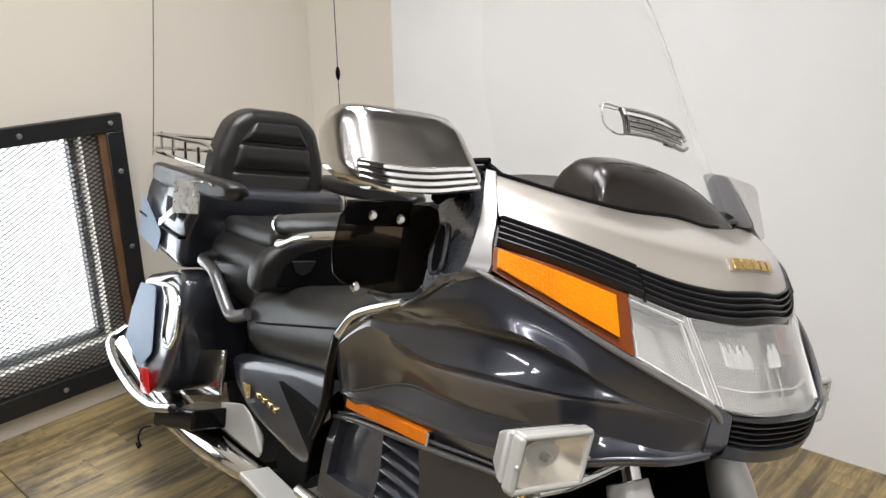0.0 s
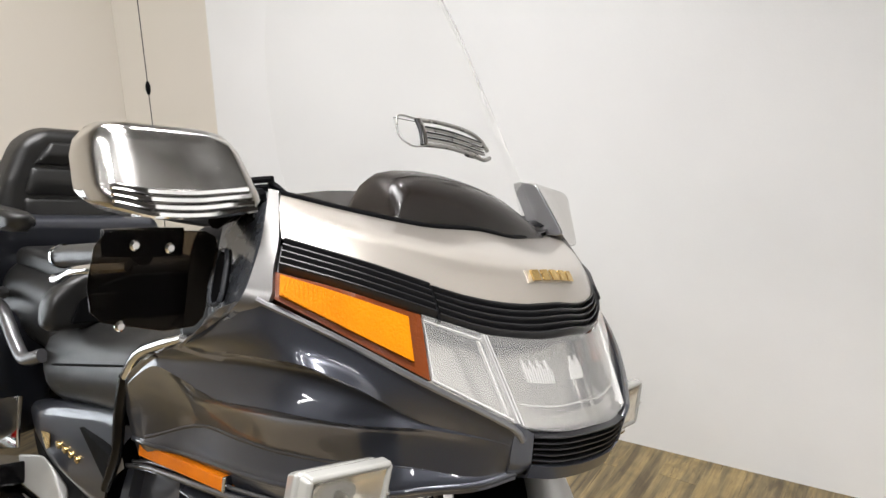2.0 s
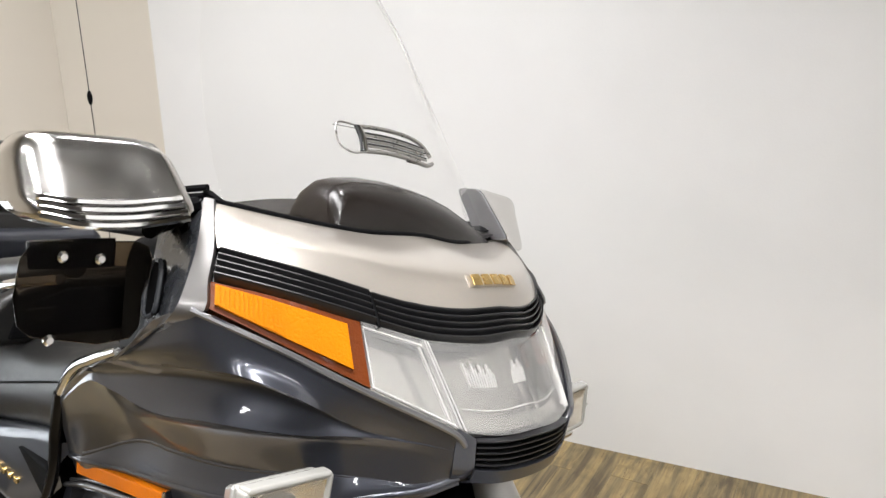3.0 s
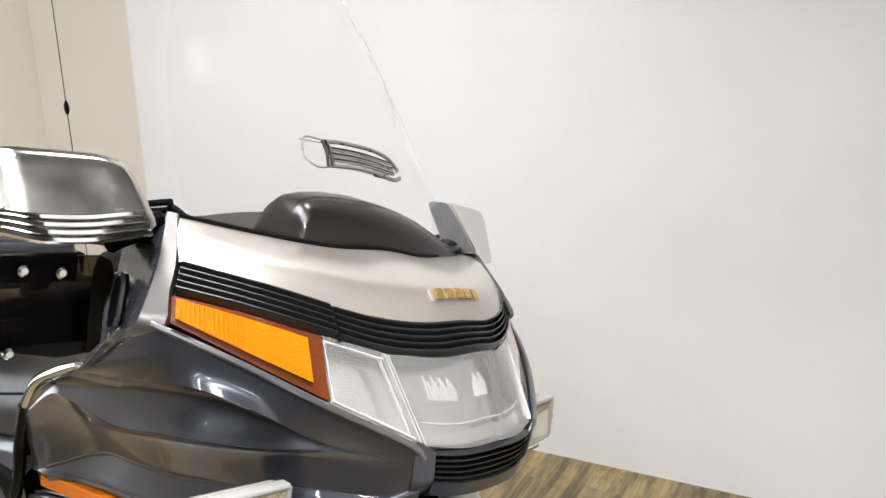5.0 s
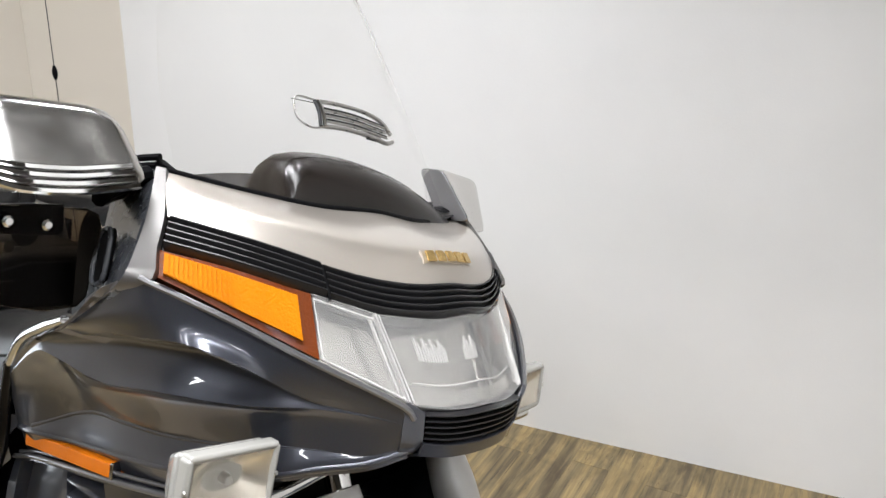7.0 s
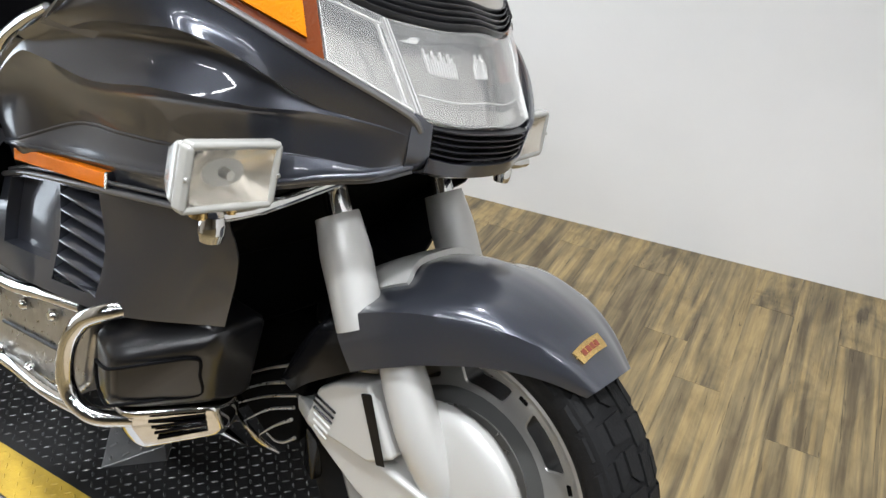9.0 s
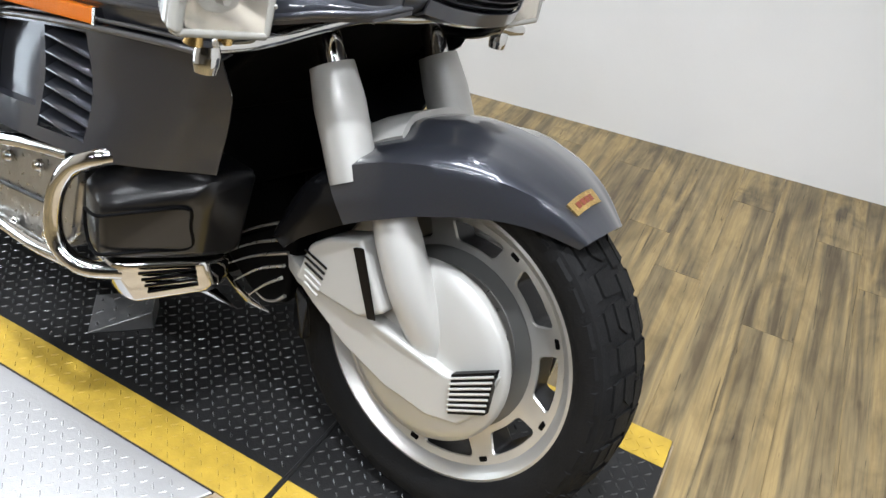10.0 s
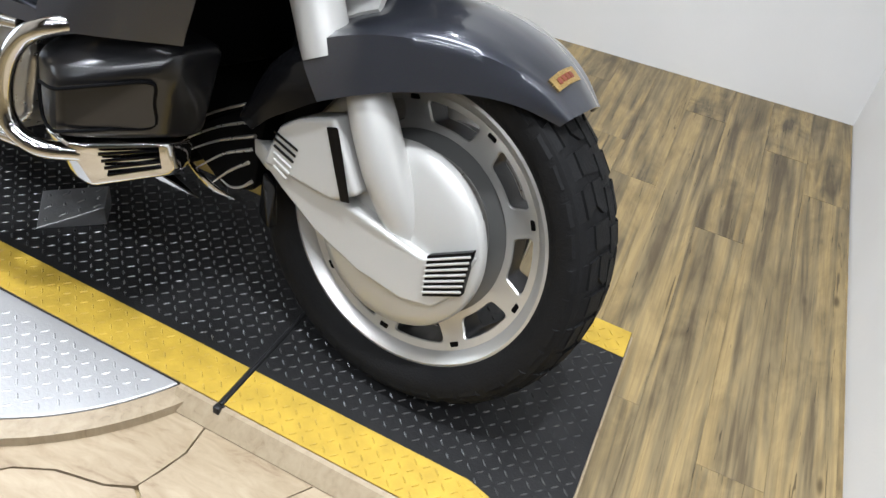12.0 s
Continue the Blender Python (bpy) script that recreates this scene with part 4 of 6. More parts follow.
for f in MIRRORED:
    # pillar trim between nose and dash
    pil = bpart("pillar_trim", loft([f(level(PILLARFRONT)),
                                     f(level(PILLARBACK))], 24, 3, 0.012), SILVERTRIM, "silver beige pillar trim", at=ROLL)
    pocket = bpart("dash_pocket", loft([level([(-0.447, -0.337, 1.143), (-0.367, -0.423, 1.014), (-0.43, -0.420, 0.955)]) if f is MIRRORED[0] else flip(level([(-0.447, -0.337, 1.143), (-0.367, -0.423, 1.014), (-0.43, -0.420, 0.955)])),
                                        level([(-0.54, -0.34, 1.12), (-0.50, -0.38, 1.01), (-0.52, -0.37, 0.94)]) if f is MIRRORED[0] else flip(level([(-0.54, -0.34, 1.12), (-0.50, -0.38, 1.01), (-0.52, -0.37, 0.94)]))], 16, 5, 0.01), POCKET, "dark grey dash side with a pull slot", at=ROLL)
    slot = level([(-0.452, -0.395, 1.05), (-0.435, -0.41, 1.0)])
    slot = slot if f is MIRRORED[0] else flip(slot)
    mid, along = (Vector(slot[0]) + Vector(slot[1])) / 2, (Vector(slot[0]) - Vector(slot[1])).normalized()
    side_way = Vector((1, 0, 0)) - along * along.x
    side_way.normalize()
    out = Vector((0.004, -0.008 if mid.y < 0 else 0.008, 0))
    ring = [mid + out + along * 0.038 * math.copysign(abs(math.cos(a)) ** 0.5, math.cos(a)) + side_way * 0.014 * math.copysign(abs(math.sin(a)) ** 0.7, math.sin(a)) for a in np.linspace(0, 2 * math.pi, 21)]
    # Black filling stands for the shade inside the slot.
    bpart("pull_slot", hull([p - out * 1.5 for p in ring[:-1]] + [p - out * 0.2 for p in ring[:-1]], 0), DARK, "pull slot filled black for its shade", pocket, at=ROLL)
    bpart("slot_rim", tube(ring, 0.0035, 8, 60), POCKET, "", pocket, at=ROLL)
    for k in range(5):
        a0, a1 = Vector((-0.452 - 0.004 * k, -0.338, 1.135 - 0.012 * k)), Vector((-0.520 - 0.004 * k, -0.345, 1.118 - 0.012 * k))
        if mid.y > 0:
            a0.y, a1.y = -a0.y, -a1.y
        bpart("rib", tube([a0, (a0 + a1) / 2 + Vector((0, -0.008 if mid.y < 0 else 0.008, 0)), a1], 0.005, 8, 8), BLACK, "", pocket, at=ROLL)

# ---- screen and dash ----
ins = level([(-0.432, -0.325, 1.136), (-0.392, -0.21, 1.118), (-0.362, -0.10, 1.104), (-0.352, 0, 1.099)])
back = level([(-0.56, -0.30, 1.12), (-0.58, -0.2, 1.12), (-0.6, -0.1, 1.125), (-0.6, 0, 1.125)])
bpart("dash_top", loft([whole(ins), whole(level([(-0.5, -0.31, 1.115), (-0.48, -0.2, 1.09), (-0.47, -0.1, 1.085), (-0.47, 0, 1.085)])), whole(back)], 30, 8), HOOD, "dark brown dash top", at=ROLL)
RIDGE = ((-0.158, 1.100), (-0.155, 1.130), (-0.148, 1.152), (-0.131, 1.167), (-0.10, 1.175), (-0.06, 1.179), (0.0, 1.179), (0.05, 1.174), (0.10, 1.166), (0.15, 1.154), (0.20, 1.138), (0.25, 1.118), (0.29, 1.10))
rows = []
for y, z in RIDGE:
    front = -0.362 - 0.55 * y * y
    row = []
    for k in range(15):
        a = math.pi * k / 14
        reach = math.copysign(abs(math.cos(a)) ** 0.8, math.cos(a))
        row.append((-0.455 + (front + 0.455 if reach > 0 else 0.04) * reach, y, 1.088 + (z - 1.088) * math.sin(a) ** 0.75))
    rows.append(row)
rows = [[(x, rows[0][0][1] + 0.004, 1.088) for x, _, _ in rows[0]]] + rows + [[(x, 0.30, 1.088) for x, _, _ in rows[-1]]]
hood = grid_mesh(rows)
bmesh.ops.recalc_face_normals(hood, faces=hood.faces)
bpart("instrument_hood", hood, HOOD, "domed brown instrument hood", at=ROLL)
for f in MIRRORED:
    bpart("screen_corner", hull(f(level([(-0.425, -0.318, 1.142), (-0.475, -0.325, 1.162), (-0.49, -0.30, 1.13), (-0.44, -0.29, 1.13), (-0.46, -0.335, 1.15)])) if f is MIRRORED[0] else flip(level([(-0.425, -0.318, 1.142), (-0.475, -0.325, 1.162), (-0.49, -0.30, 1.13), (-0.44, -0.29, 1.13), (-0.46, -0.335, 1.15)])), 0.006), BLACK, "", at=ROLL)
SCR0 = whole(level([(-0.45, -0.305, 1.138), (-0.41, -0.21, 1.122), (-0.378, -0.11, 1.11), (-0.368, 0, 1.106)]))
SCR1 = whole([(-0.545, -0.30, 1.245), (-0.49, -0.19, 1.243), (-0.462, -0.09, 1.243), (-0.455, 0, 1.243)])
SCR2 = whole([(-0.66, -0.255, 1.42), (-0.60, -0.16, 1.435), (-0.575, -0.08, 1.44), (-0.568, 0, 1.44)])
SCR3 = whole([(-0.74, -0.19, 1.55), (-0.70, -0.12, 1.57), (-0.68, -0.06, 1.58), (-0.675, 0, 1.58)])
screen = bpart("windscreen", loft([SCR0, SCR1, SCR2, SCR3], 40, 20, 0.003), CLEAR, "clear acrylic windscreen", at=ROLL)
screen.visible_shadow = False
VENT = [SCR0, SCR1, SCR2]


def on_vent(u, v, lift=0.012):
    return skin_point(VENT, u, v) + Vector((lift, 0, lift * 0.4))


def vent_bar(name, pts, r, mat, owner=None):
    return bpart(name, tube([on_vent(u, v) for u, v in pts], r, 8, 18), mat, "", owner, at=ROLL)


vent = bpart("screen_vent", patch(VENT, 0.316, 0.392, 0.348, 0.452, 0.010, 0.003, 4, 4, (-1, 0, 1)), CLEAR, "clear vent with dark bars in the windscreen", at=ROLL)
vent_bar("vent_frame", [(0.388, 0.462), (0.46, 0.468), (0.57, 0.462), (0.64, 0.435), (0.668, 0.385)], 0.0036, BRUSHED, vent)
vent_bar("vent_frame", [(0.392, 0.350), (0.47, 0.356), (0.57, 0.348), (0.63, 0.335), (0.668, 0.352)], 0.0040, BRUSHED, vent)
vent_bar("vent_frame", [(0.386, 0.464), (0.396, 0.41), (0.392, 0.348)], 0.0052, CHROME, vent)
vent_bar("vent_frame", [(0.378, 0.464), (0.386, 0.41), (0.382, 0.348)], 0.0030, STEEL, vent)
for v in (0.435, 0.410, 0.385):
    vent_bar("vent_bar", [(0.392, v), (0.50, v), (0.64, v - 0.014)], 0.0020, STEEL, vent)
    vent_bar("vent_bar", [(0.392, v - 0.010), (0.50, v - 0.010), (0.64, v - 0.022)], 0.0022, BRUSHED, vent)
vent_bar("vent_edge", [(0.386, 0.464), (0.326, 0.468), (0.315, 0.44), (0.315, 0.37), (0.35, 0.335), (0.392, 0.345)], 0.0016, BRUSHED, vent)
bpart("vent_latch", patch(VENT, 0.575, 0.625, 0.352, 0.385, 0.006, 0.010, 5, 3, (-1, 0, 1)), STEEL, "dark latch", vent, at=ROLL)

# ---- mirrors ----


def ring_section(y, corners, r=0.014):
    """A closed section across y, its corners (x, z) rounded."""
    out, n = [], len(corners)
    for i in range(n):
        p, a, b = (Vector(corners[k % n]) for k in (i, i - 1, i + 1))
        for w in (0.0, 0.5, 1.0):
            da, db = (a - p).normalized() * r, (b - p).normalized() * r
            q = p + da * (1 - w) ** 2 + db * w**2
            out.append((q.x, y, q.y))
        a, b = p + (b - p).normalized() * r, Vector(corners[(i + 1) % n]) + (p - b).normalized() * r
        for w in (0.12, 0.88):
            q = a.lerp(b, w)
            out.append((q.x, y, q.y))
    return out


def skin_rings(rings):
    bm = grid_mesh([[Vector(p) for p in r] for r in rings], True)
    bm.verts.ensure_lookup_table()
    n = len(rings[0])
    bm.faces.new([bm.verts[k] for k in range(n)])
    bm.faces.new([bm.verts[len(bm.verts) - 1 - k] for k in range(n)])
    bmesh.ops.recalc_face_normals(bm, faces=bm.faces)
    return bm


MIRRORSECTIONS = [
    (-0.568, [(-0.536, 1.172), (-0.512, 1.128), (-0.535, 1.122), (-0.556, 1.168)], 0.008),
    (-0.564, [(-0.520, 1.190), (-0.482, 1.120), (-0.528, 1.112), (-0.562, 1.186)], 0.014),
    (-0.552, [(-0.508, 1.206), (-0.458, 1.114), (-0.520, 1.104), (-0.562, 1.202)], 0.014),
    (-0.540, [(-0.502, 1.212), (-0.448, 1.112), (-0.512, 1.100), (-0.560, 1.208)], 0.012),
    (-0.518, [(-0.497, 1.215), (-0.432, 1.108), (-0.500, 1.096), (-0.558, 1.211)], 0.012),
    (-0.460, [(-0.495, 1.215), (-0.414, 1.110), (-0.485, 1.098), (-0.555, 1.211)], 0.012),
    (-0.420, [(-0.490, 1.215), (-0.400, 1.118), (-0.475, 1.106), (-0.550, 1.210)], 0.012),
    (-0.396, [(-0.484, 1.212), (-0.390, 1.124), (-0.466, 1.110), (-0.545, 1.206)], 0.014),
    (-0.382, [(-0.474, 1.198), (-0.398, 1.132), (-0.468, 1.120), (-0.525, 1.192)], 0.014),
    (-0.376, [(-0.460, 1.175), (-0.412, 1.140), (-0.468, 1.130), (-0.505, 1.170)], 0.010)]
for f in MIRRORED:
    away = Vector((0, 0, 0)) if f is MIRRORED[0] else Vector((0.004, -0.085, 0.010))
    rings = [[Vector(p) + away for p in f(level(ring_section(*q)))] for q in (MIRRORSECTIONS if f is MIRRORED[0] else MIRRORSECTIONS[:8])]
    mirror = bpart("mirror", skin_rings(rings), SATIN, "polished chrome mirror housing", at=ROLL, smooth=50)
    if f is not MIRRORED[0]:
        inner_end = rings[-1]
        # Cap in dark grey paints the dark reflection on the chrome end.
        bpart("mirror_end", hull(inner_end + [p + Vector((0, -0.005, 0)) for p in inner_end], 0.002, 1), GREYTRIM, "inner end, dark reflection put into its colour", mirror, at=ROLL)
    for w in (0.74, 0.82, 0.90, 0.98) if f is MIRRORED[0] else ():
        pts = []
        for y, q, _ in MIRRORSECTIONS[2:8]:
            p = Vector(q[0]).lerp(Vector(q[1]), w)
            pts.append((p.x + 0.003, y, p.y + 0.001))
        bpart("rib", tube([Vector(q) + away for q in f(level(pts))], 0.0045, 6, 16), CHROME, "", mirror, at=ROLL)
    if f is not MIRRORED[0]:
        continue
    arm = f(level([(-0.43, -0.40, 1.125), (-0.45, -0.37, 1.13), (-0.455, -0.345, 1.135)]))
    for k in range(4):
        d = Vector((-0.014 * k, 0, -0.010 * k))
        bpart("mirror_arm", tube([Vector(q) + d + away * 0.5 for q in arm], 0.011, 8, 8), BLACK, "black ribbed mirror arm", mirror, at=ROLL)

# ---- handlebars ----
for f in MIRRORED:
    hb_ = bpart("handlebar", tube(f([(-0.62, -0.425, 1.02), (-0.75, -0.42, 0.99), (-0.88, -0.405, 0.96), (-0.965, -0.395, 0.938)]), 0.0185, 16, 24), STEEL, "handlebar grip")
    bpart("grip_end", tube(f([(-0.955, -0.396, 0.941), (-0.968, -0.394, 0.938), (-0.985, -0.392, 0.933)]), [0.022, 0.022, 0.017], 16, 8), CHROME, "chrome grip end", hb_)
    bpart("lever", tube(f([(-0.62, -0.445, 1.0), (-0.75, -0.46, 0.965), (-0.885, -0.432, 0.918), (-0.90, -0.43, 0.914)]), [0.008, 0.008, 0.007, 0.010], 10, 30), CHROME, "chrome lever", hb_)
    bpart("master_cylinder", hull(f([(-0.60, -0.44, 1.06), (-0.66, -0.43, 1.05), (-0.60, -0.38, 1.06), (-0.66, -0.37, 1.05), (-0.60, -0.44, 1.02), (-0.66, -0.43, 1.01), (-0.60, -0.38, 1.02), (-0.66, -0.37, 1.01)]), 0.008), CHROME, "", hb_)
    if f is not MIRRORED[0]:
        continue
    dy = [(-0.455, -0.573, 1.066), (-0.454, -0.562, 1.082), (-0.453, -0.543, 1.088), (-0.450, -0.430, 1.086), (-0.450, -0.412, 1.078), (-0.450, -0.406, 1.060), (-0.452, -0.418, 0.968), (-0.453, -0.430, 0.955), (-0.455, -0.473, 0.952), (-0.457, -0.555, 0.970), (-0.457, -0.571, 0.985), (-0.457, -0.577, 1.02)]
    guard = bpart("wind_deflector", hull(f(dy) + f([(x - 0.004, y, z) for x, y, z in dy]), 0.0012, 1), SMOKE, "smoked acrylic hand deflector")
    for p in ((-0.452, -0.525, 1.069), (-0.450, -0.479, 1.065), (-0.454, -0.535, 0.966)):
        bpart("bolt", bolt(f([p])[0], (1, 0, 0), 0.0075, 0.005), CHROME, "", guard)
    bpart("deflector_bracket", hull(f([(-0.465, -0.56, 1.085), (-0.465, -0.45, 1.09), (-0.465, -0.56, 1.05), (-0.465, -0.45, 1.05), (-0.475, -0.56, 1.085), (-0.475, -0.45, 1.05)]), 0.002, 1), GLOSSBLACK, "", guard)
bpart("inner_dash", hull([(-0.5, -0.34, 1.09), (-0.5, 0.34, 1.09), (-0.52, -0.36, 0.9), (-0.52, 0.36, 0.9), (-0.66, -0.33, 1.05), (-0.66, 0.33, 1.05), (-0.66, -0.33, 0.86), (-0.66, 0.33, 0.86)], 0.02), BLACK, "black inner dash")

# ---- light bar and fog lamps ----
bar = bpart("light_bar", tube([(-0.215, -0.355, 0.742), (-0.208, -0.30, 0.746), (-0.205, -0.19, 0.766), (-0.20, -0.12, 0.778), (-0.2, 0, 0.775), (-0.20, 0.12, 0.778), (-0.205, 0.19, 0.766), (-0.208, 0.30, 0.746), (-0.215, 0.355, 0.742)], 0.0095, 12, 60), CHROME, "chrome light bar")
bpart("bolt", bolt((-0.19, -0.11, 0.780), (1, 0, 0), 0.008, 0.008), BRUSHED, "", bar)
for f in MIRRORED:
    y = -0.366 if f is MIRRORED[0] else 0.282
    FOGTURN = SHIFT @ Matrix.Translation((-0.20, y, 0.803)) @ pose(0, 0, 0, -4 if y < 0 else 4) @ Matrix.Translation((0.20, -y, -0.803))
    fog = bpart("fog_lamp", hull([(-0.206, y + a * 0.064, 0.803 + b * 0.037) for a in (-1, 1) for b in (-1, 1)] + [(-0.216, y + a * 0.064, 0.803 + b * 0.037) for a in (-1, 1) for b in (-1, 1)] + [(-0.250, y + a * 0.046, 0.800 + b * 0.022) for a in (-1, 1) for b in (-1, 1)], 0.008, 3), BEZEL, "rectangular fog lamp with pale bezel", at=FOGTURN)
    for at, size in (((-0.193, y, 0.803 + 0.0375), (0.020, 0.132, 0.010)), ((-0.193, y, 0.803 - 0.0375), (0.020, 0.132, 0.010)), ((-0.193, y - 0.0640, 0.803), (0.020, 0.011, 0.077)), ((-0.193, y + 0.0640, 0.803), (0.020, 0.011, 0.077))):
        bpart("bezel", block(size, at, bevel=0.0048, seg=3), BEZEL, "pale bezel", fog, at=FOGTURN)
    bpart("reflector", grid_mesh([[(-0.186 - 0.028 * math.cos(a * 1.5) * math.cos(c * 1.5), y + a * 0.060, 0.803 + c * 0.034) for a in np.linspace(-1, 1, 17)] for c in np.linspace(-1, 1, 9)]), FOGBOWL, "bright reflector", fog, at=FOGTURN)
    bpart("bulb_shield", tube([(-0.206, y, 0.803), (-0.192, y, 0.803)], [0.007, 0.006], 12, 3), BRUSHED, "", fog, at=FOGTURN)
    bpart("lens", block((0.004, 0.119, 0.067), (-0.186, y, 0.803), bevel=0.0015), GLASS, "clear lens", fog, at=FOGTURN)
    for k in range(2):
        bpart("bolt", bolt((-0.185, y - 0.067 + 0.134 * k, 0.803), (1, 0, 0), 0.0032, 0.004), BRUSHED, "", fog, at=FOGTURN)
    bpart("mount", tube([(-0.215, y, 0.712), (-0.215, y, 0.715), (-0.215, y, 0.742), (-0.215, y, 0.745)], [0.014, 0.0165, 0.0165, 0.014], 20, 12), CHROME, "chrome mounting cup", fog)
    for d in (-0.022, 0.022):
        bpart("wing_nut", tube([(-0.215, y + d, 0.748), (-0.212, y + d, 0.764)], [0.012, 0.008], 10, 3), GOLD, "yellowed nut", fog)
# ---- front wheel ----
AXLE = pose(0, 0, 0.3097)
NONE = Matrix()
wheel = bpart("front_wheel", spun([(0.2445, -0.044), (0.2435, -0.050), (0.236, -0.0525), (0.229, -0.047), (0.219, -0.036), (0.212, -0.020), (0.212, 0.020), (0.219, 0.036), (0.229, 0.047), (0.236, 0.0525), (0.2435, 0.050), (0.2445, 0.044), (0.215, 0), (0.2445, -0.044)], 120, AXLE.copy()), RIM, "machined alloy rim", at=NONE)
tyre_bm = spun([(0.238, -0.048), (0.250, -0.062), (0.266, -0.071), (0.282, -0.0725), (0.296, -0.067), (0.305, -0.050), (0.310, -0.025), (0.3115, 0), (0.310, 0.025), (0.305, 0.050), (0.296, 0.067), (0.282, 0.0725), (0.266, 0.071), (0.250, 0.062), (0.238, 0.048)], 120, AXLE.copy())
tyre = bpart("tyre", tyre_bm, RUBBER, "worn black road tyre", wheel, at=NONE)


def tread_radius(y):
    return float(np.interp(abs(y), [0, 0.025, 0.050, 0.067, 0.0725], [0.3115, 0.310, 0.305, 0.296, 0.282]))


def tread_lug(corners, a0, rise=0.0045):
    """A tread block: corners of (side, angle in degrees)."""
    verts, n = [], len(corners)
    for h in (-0.003, rise):
        for y, a in corners:
            r = tread_radius(y * 1.06) + h
            verts.append((r * math.cos(radians(a0 + a)), y * 1.06, 0.3097 + r * math.sin(radians(a0 + a))))
    faces = [list(range(n, 2 * n))] + [[i, (i + 1) % n, n + (i + 1) % n, n + i] for i in range(n)]
    return verts, faces


verts, faces = [], []
for k in range(18):
    for s in (-1, 1):
        off = 0 if s < 0 else 8
        for c in ([(0.003, 0), (0.028, 0), (0.028, 6.5), (0.015, 9.0), (0.003, 9.0)],
                  [(0.033, 0), (0.050, 1.0), (0.050, 9.0), (0.033, 6.5)],
                  [(0.054, 1.2), (0.069, 3), (0.069, 10), (0.054, 9.2)],
                  [(0.003, 10.8), (0.017, 10.8), (0.040, 11.2), (0.040, 17.6), (0.003, 18.2)],
                  [(0.045, 11.2), (0.069, 12.2), (0.069, 19.2), (0.045, 17.8)]):
            v, f = tread_lug([(s * y, a * s) for y, a in c], k * 20 + off)
            n = len(verts)
            verts += v
            faces += [[i + n for i in q] for q in f]
data = bpy.data.meshes.new("tread")
data.from_pydata(verts, [], faces)
data.validate()
data.materials.append(RUBBER)
tread = new("tread", data)
tread.parent = wheel
tagged(tread, "moulded tread blocks", kind="stuff")
hub = bpart("hub", spun([(0.02, -0.06), (0.06, -0.055), (0.10, -0.032), (0.128, -0.026), (0.128, 0.026), (0.10, 0.032), (0.06, 0.055), (0.02, 0.06)], 60, AXLE.copy()), BRUSHED, "cast hub", wheel, at=NONE)


def disc_side(r):
    return float(np.interp(r, [0.10, 0.15, 0.168, 0.19, 0.219], [0.030, 0.024, 0.0235, 0.027, 0.035]))


def window_outline():
    """Corners of a wheel window in (radius, degrees), rounded."""
    raw, out = [(0.169, -12.0), (0.2065, -14.6), (0.2065, 14.6), (0.169, 12.0)], []
    for i in range(4):
        p, a, b = (Vector((q[0], radians(q[1]) * 0.19)) for q in (raw[i], raw[i - 1], raw[(i + 1) % 4]))
        for w in (0.0, 0.25, 0.5, 0.75, 1.0):
            q = p + (a - p).normalized() * 0.010 * (1 - w) ** 2 + (b - p).normalized() * 0.010 * w**2
            out.append((q.x, math.degrees(q.y / 0.19)))
        q0, q1 = p + (b - p).normalized() * 0.010, Vector((b.x, b.y)) + (p - b).normalized() * 0.010
        for w in (0.25, 0.5, 0.75):
            q = q0.lerp(q1, w)
            out.append((q.x, math.degrees(q.y / 0.19)))
    return out


def wheel_disc(walls):
    bm = bmesh.new()
    hole = window_outline()
    edge = []
    for r, a in hole:
        dr, da = (r - 0.188) / 0.032, a / 20
        k = 1 / max(abs(dr), abs(da))
        edge.append((0.188 + dr * k * (0.031 if dr > 0 else 0.030), 20 * da * k))
    for r0, a0 in ((0.219, -20), (0.219, 20), (0.158, 20), (0.158, -20)):
        i = min(range(len(edge)), key=lambda j: abs(edge[j][0] - r0) / 0.03 + abs(edge[j][1] - a0) / 20)
        edge[i] = (r0, a0)

    def spot(r, a, y):
        return bm.verts.new((r * math.cos(radians(a)), y, 0.3097 + r * math.sin(radians(a))))
    for k in range(9):
        a0 = -11.7 + 20 + 40 * k
        loops = {}
        for s in (-1, 1):
            o = [spot(r, a0 + a, s * disc_side(r)) for r, a in edge]
            h = [spot(r, a0 + a, s * disc_side(r)) for r, a in hole]
            h2 = [spot(r + (0.188 - r) * 0.06, a0 + a * 0.95, s * (disc_side(r) - 0.003)) for r, a in hole]
            for p, q in ((o, h), (h, h2)):
                for i in range(len(p)):
                    j = (i + 1) % len(p)
                    bm.faces.new((p[i], p[j], q[j], q[i]))
            loops[s] = h2
        walls.append([[v.co.copy() for v in loops[s]] for s in (-1, 1)])
    bmesh.ops.remove_doubles(bm, verts=bm.verts, dist=1e-5)
    bmesh.ops.recalc_face_normals(bm, faces=bm.faces)
    return bm


WALLS = []
disc = bpart("wheel_disc", wheel_disc(WALLS), RIM, "cast disc with nine rounded windows", wheel, at=NONE, smooth=30)
# Window walls are black, so the shade inside is in their colour.
for pair in WALLS:
    bpart("window_wall", grid_mesh(pair, True), STEEL, "inner wall of a window, coloured dark for its shade", disc, at=NONE)
# Each hole is a dark block on the surface, its shade painted.
for k in range(9):
    hole = block((0.010, 0.004, 0.017), (0.2095, -0.0315, 0), bevel=0.0045)
    hole.transform(AXLE @ pose(0, 0, 0, 0, -(-11.7 + 40 * k), 0))
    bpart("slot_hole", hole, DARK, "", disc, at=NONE)
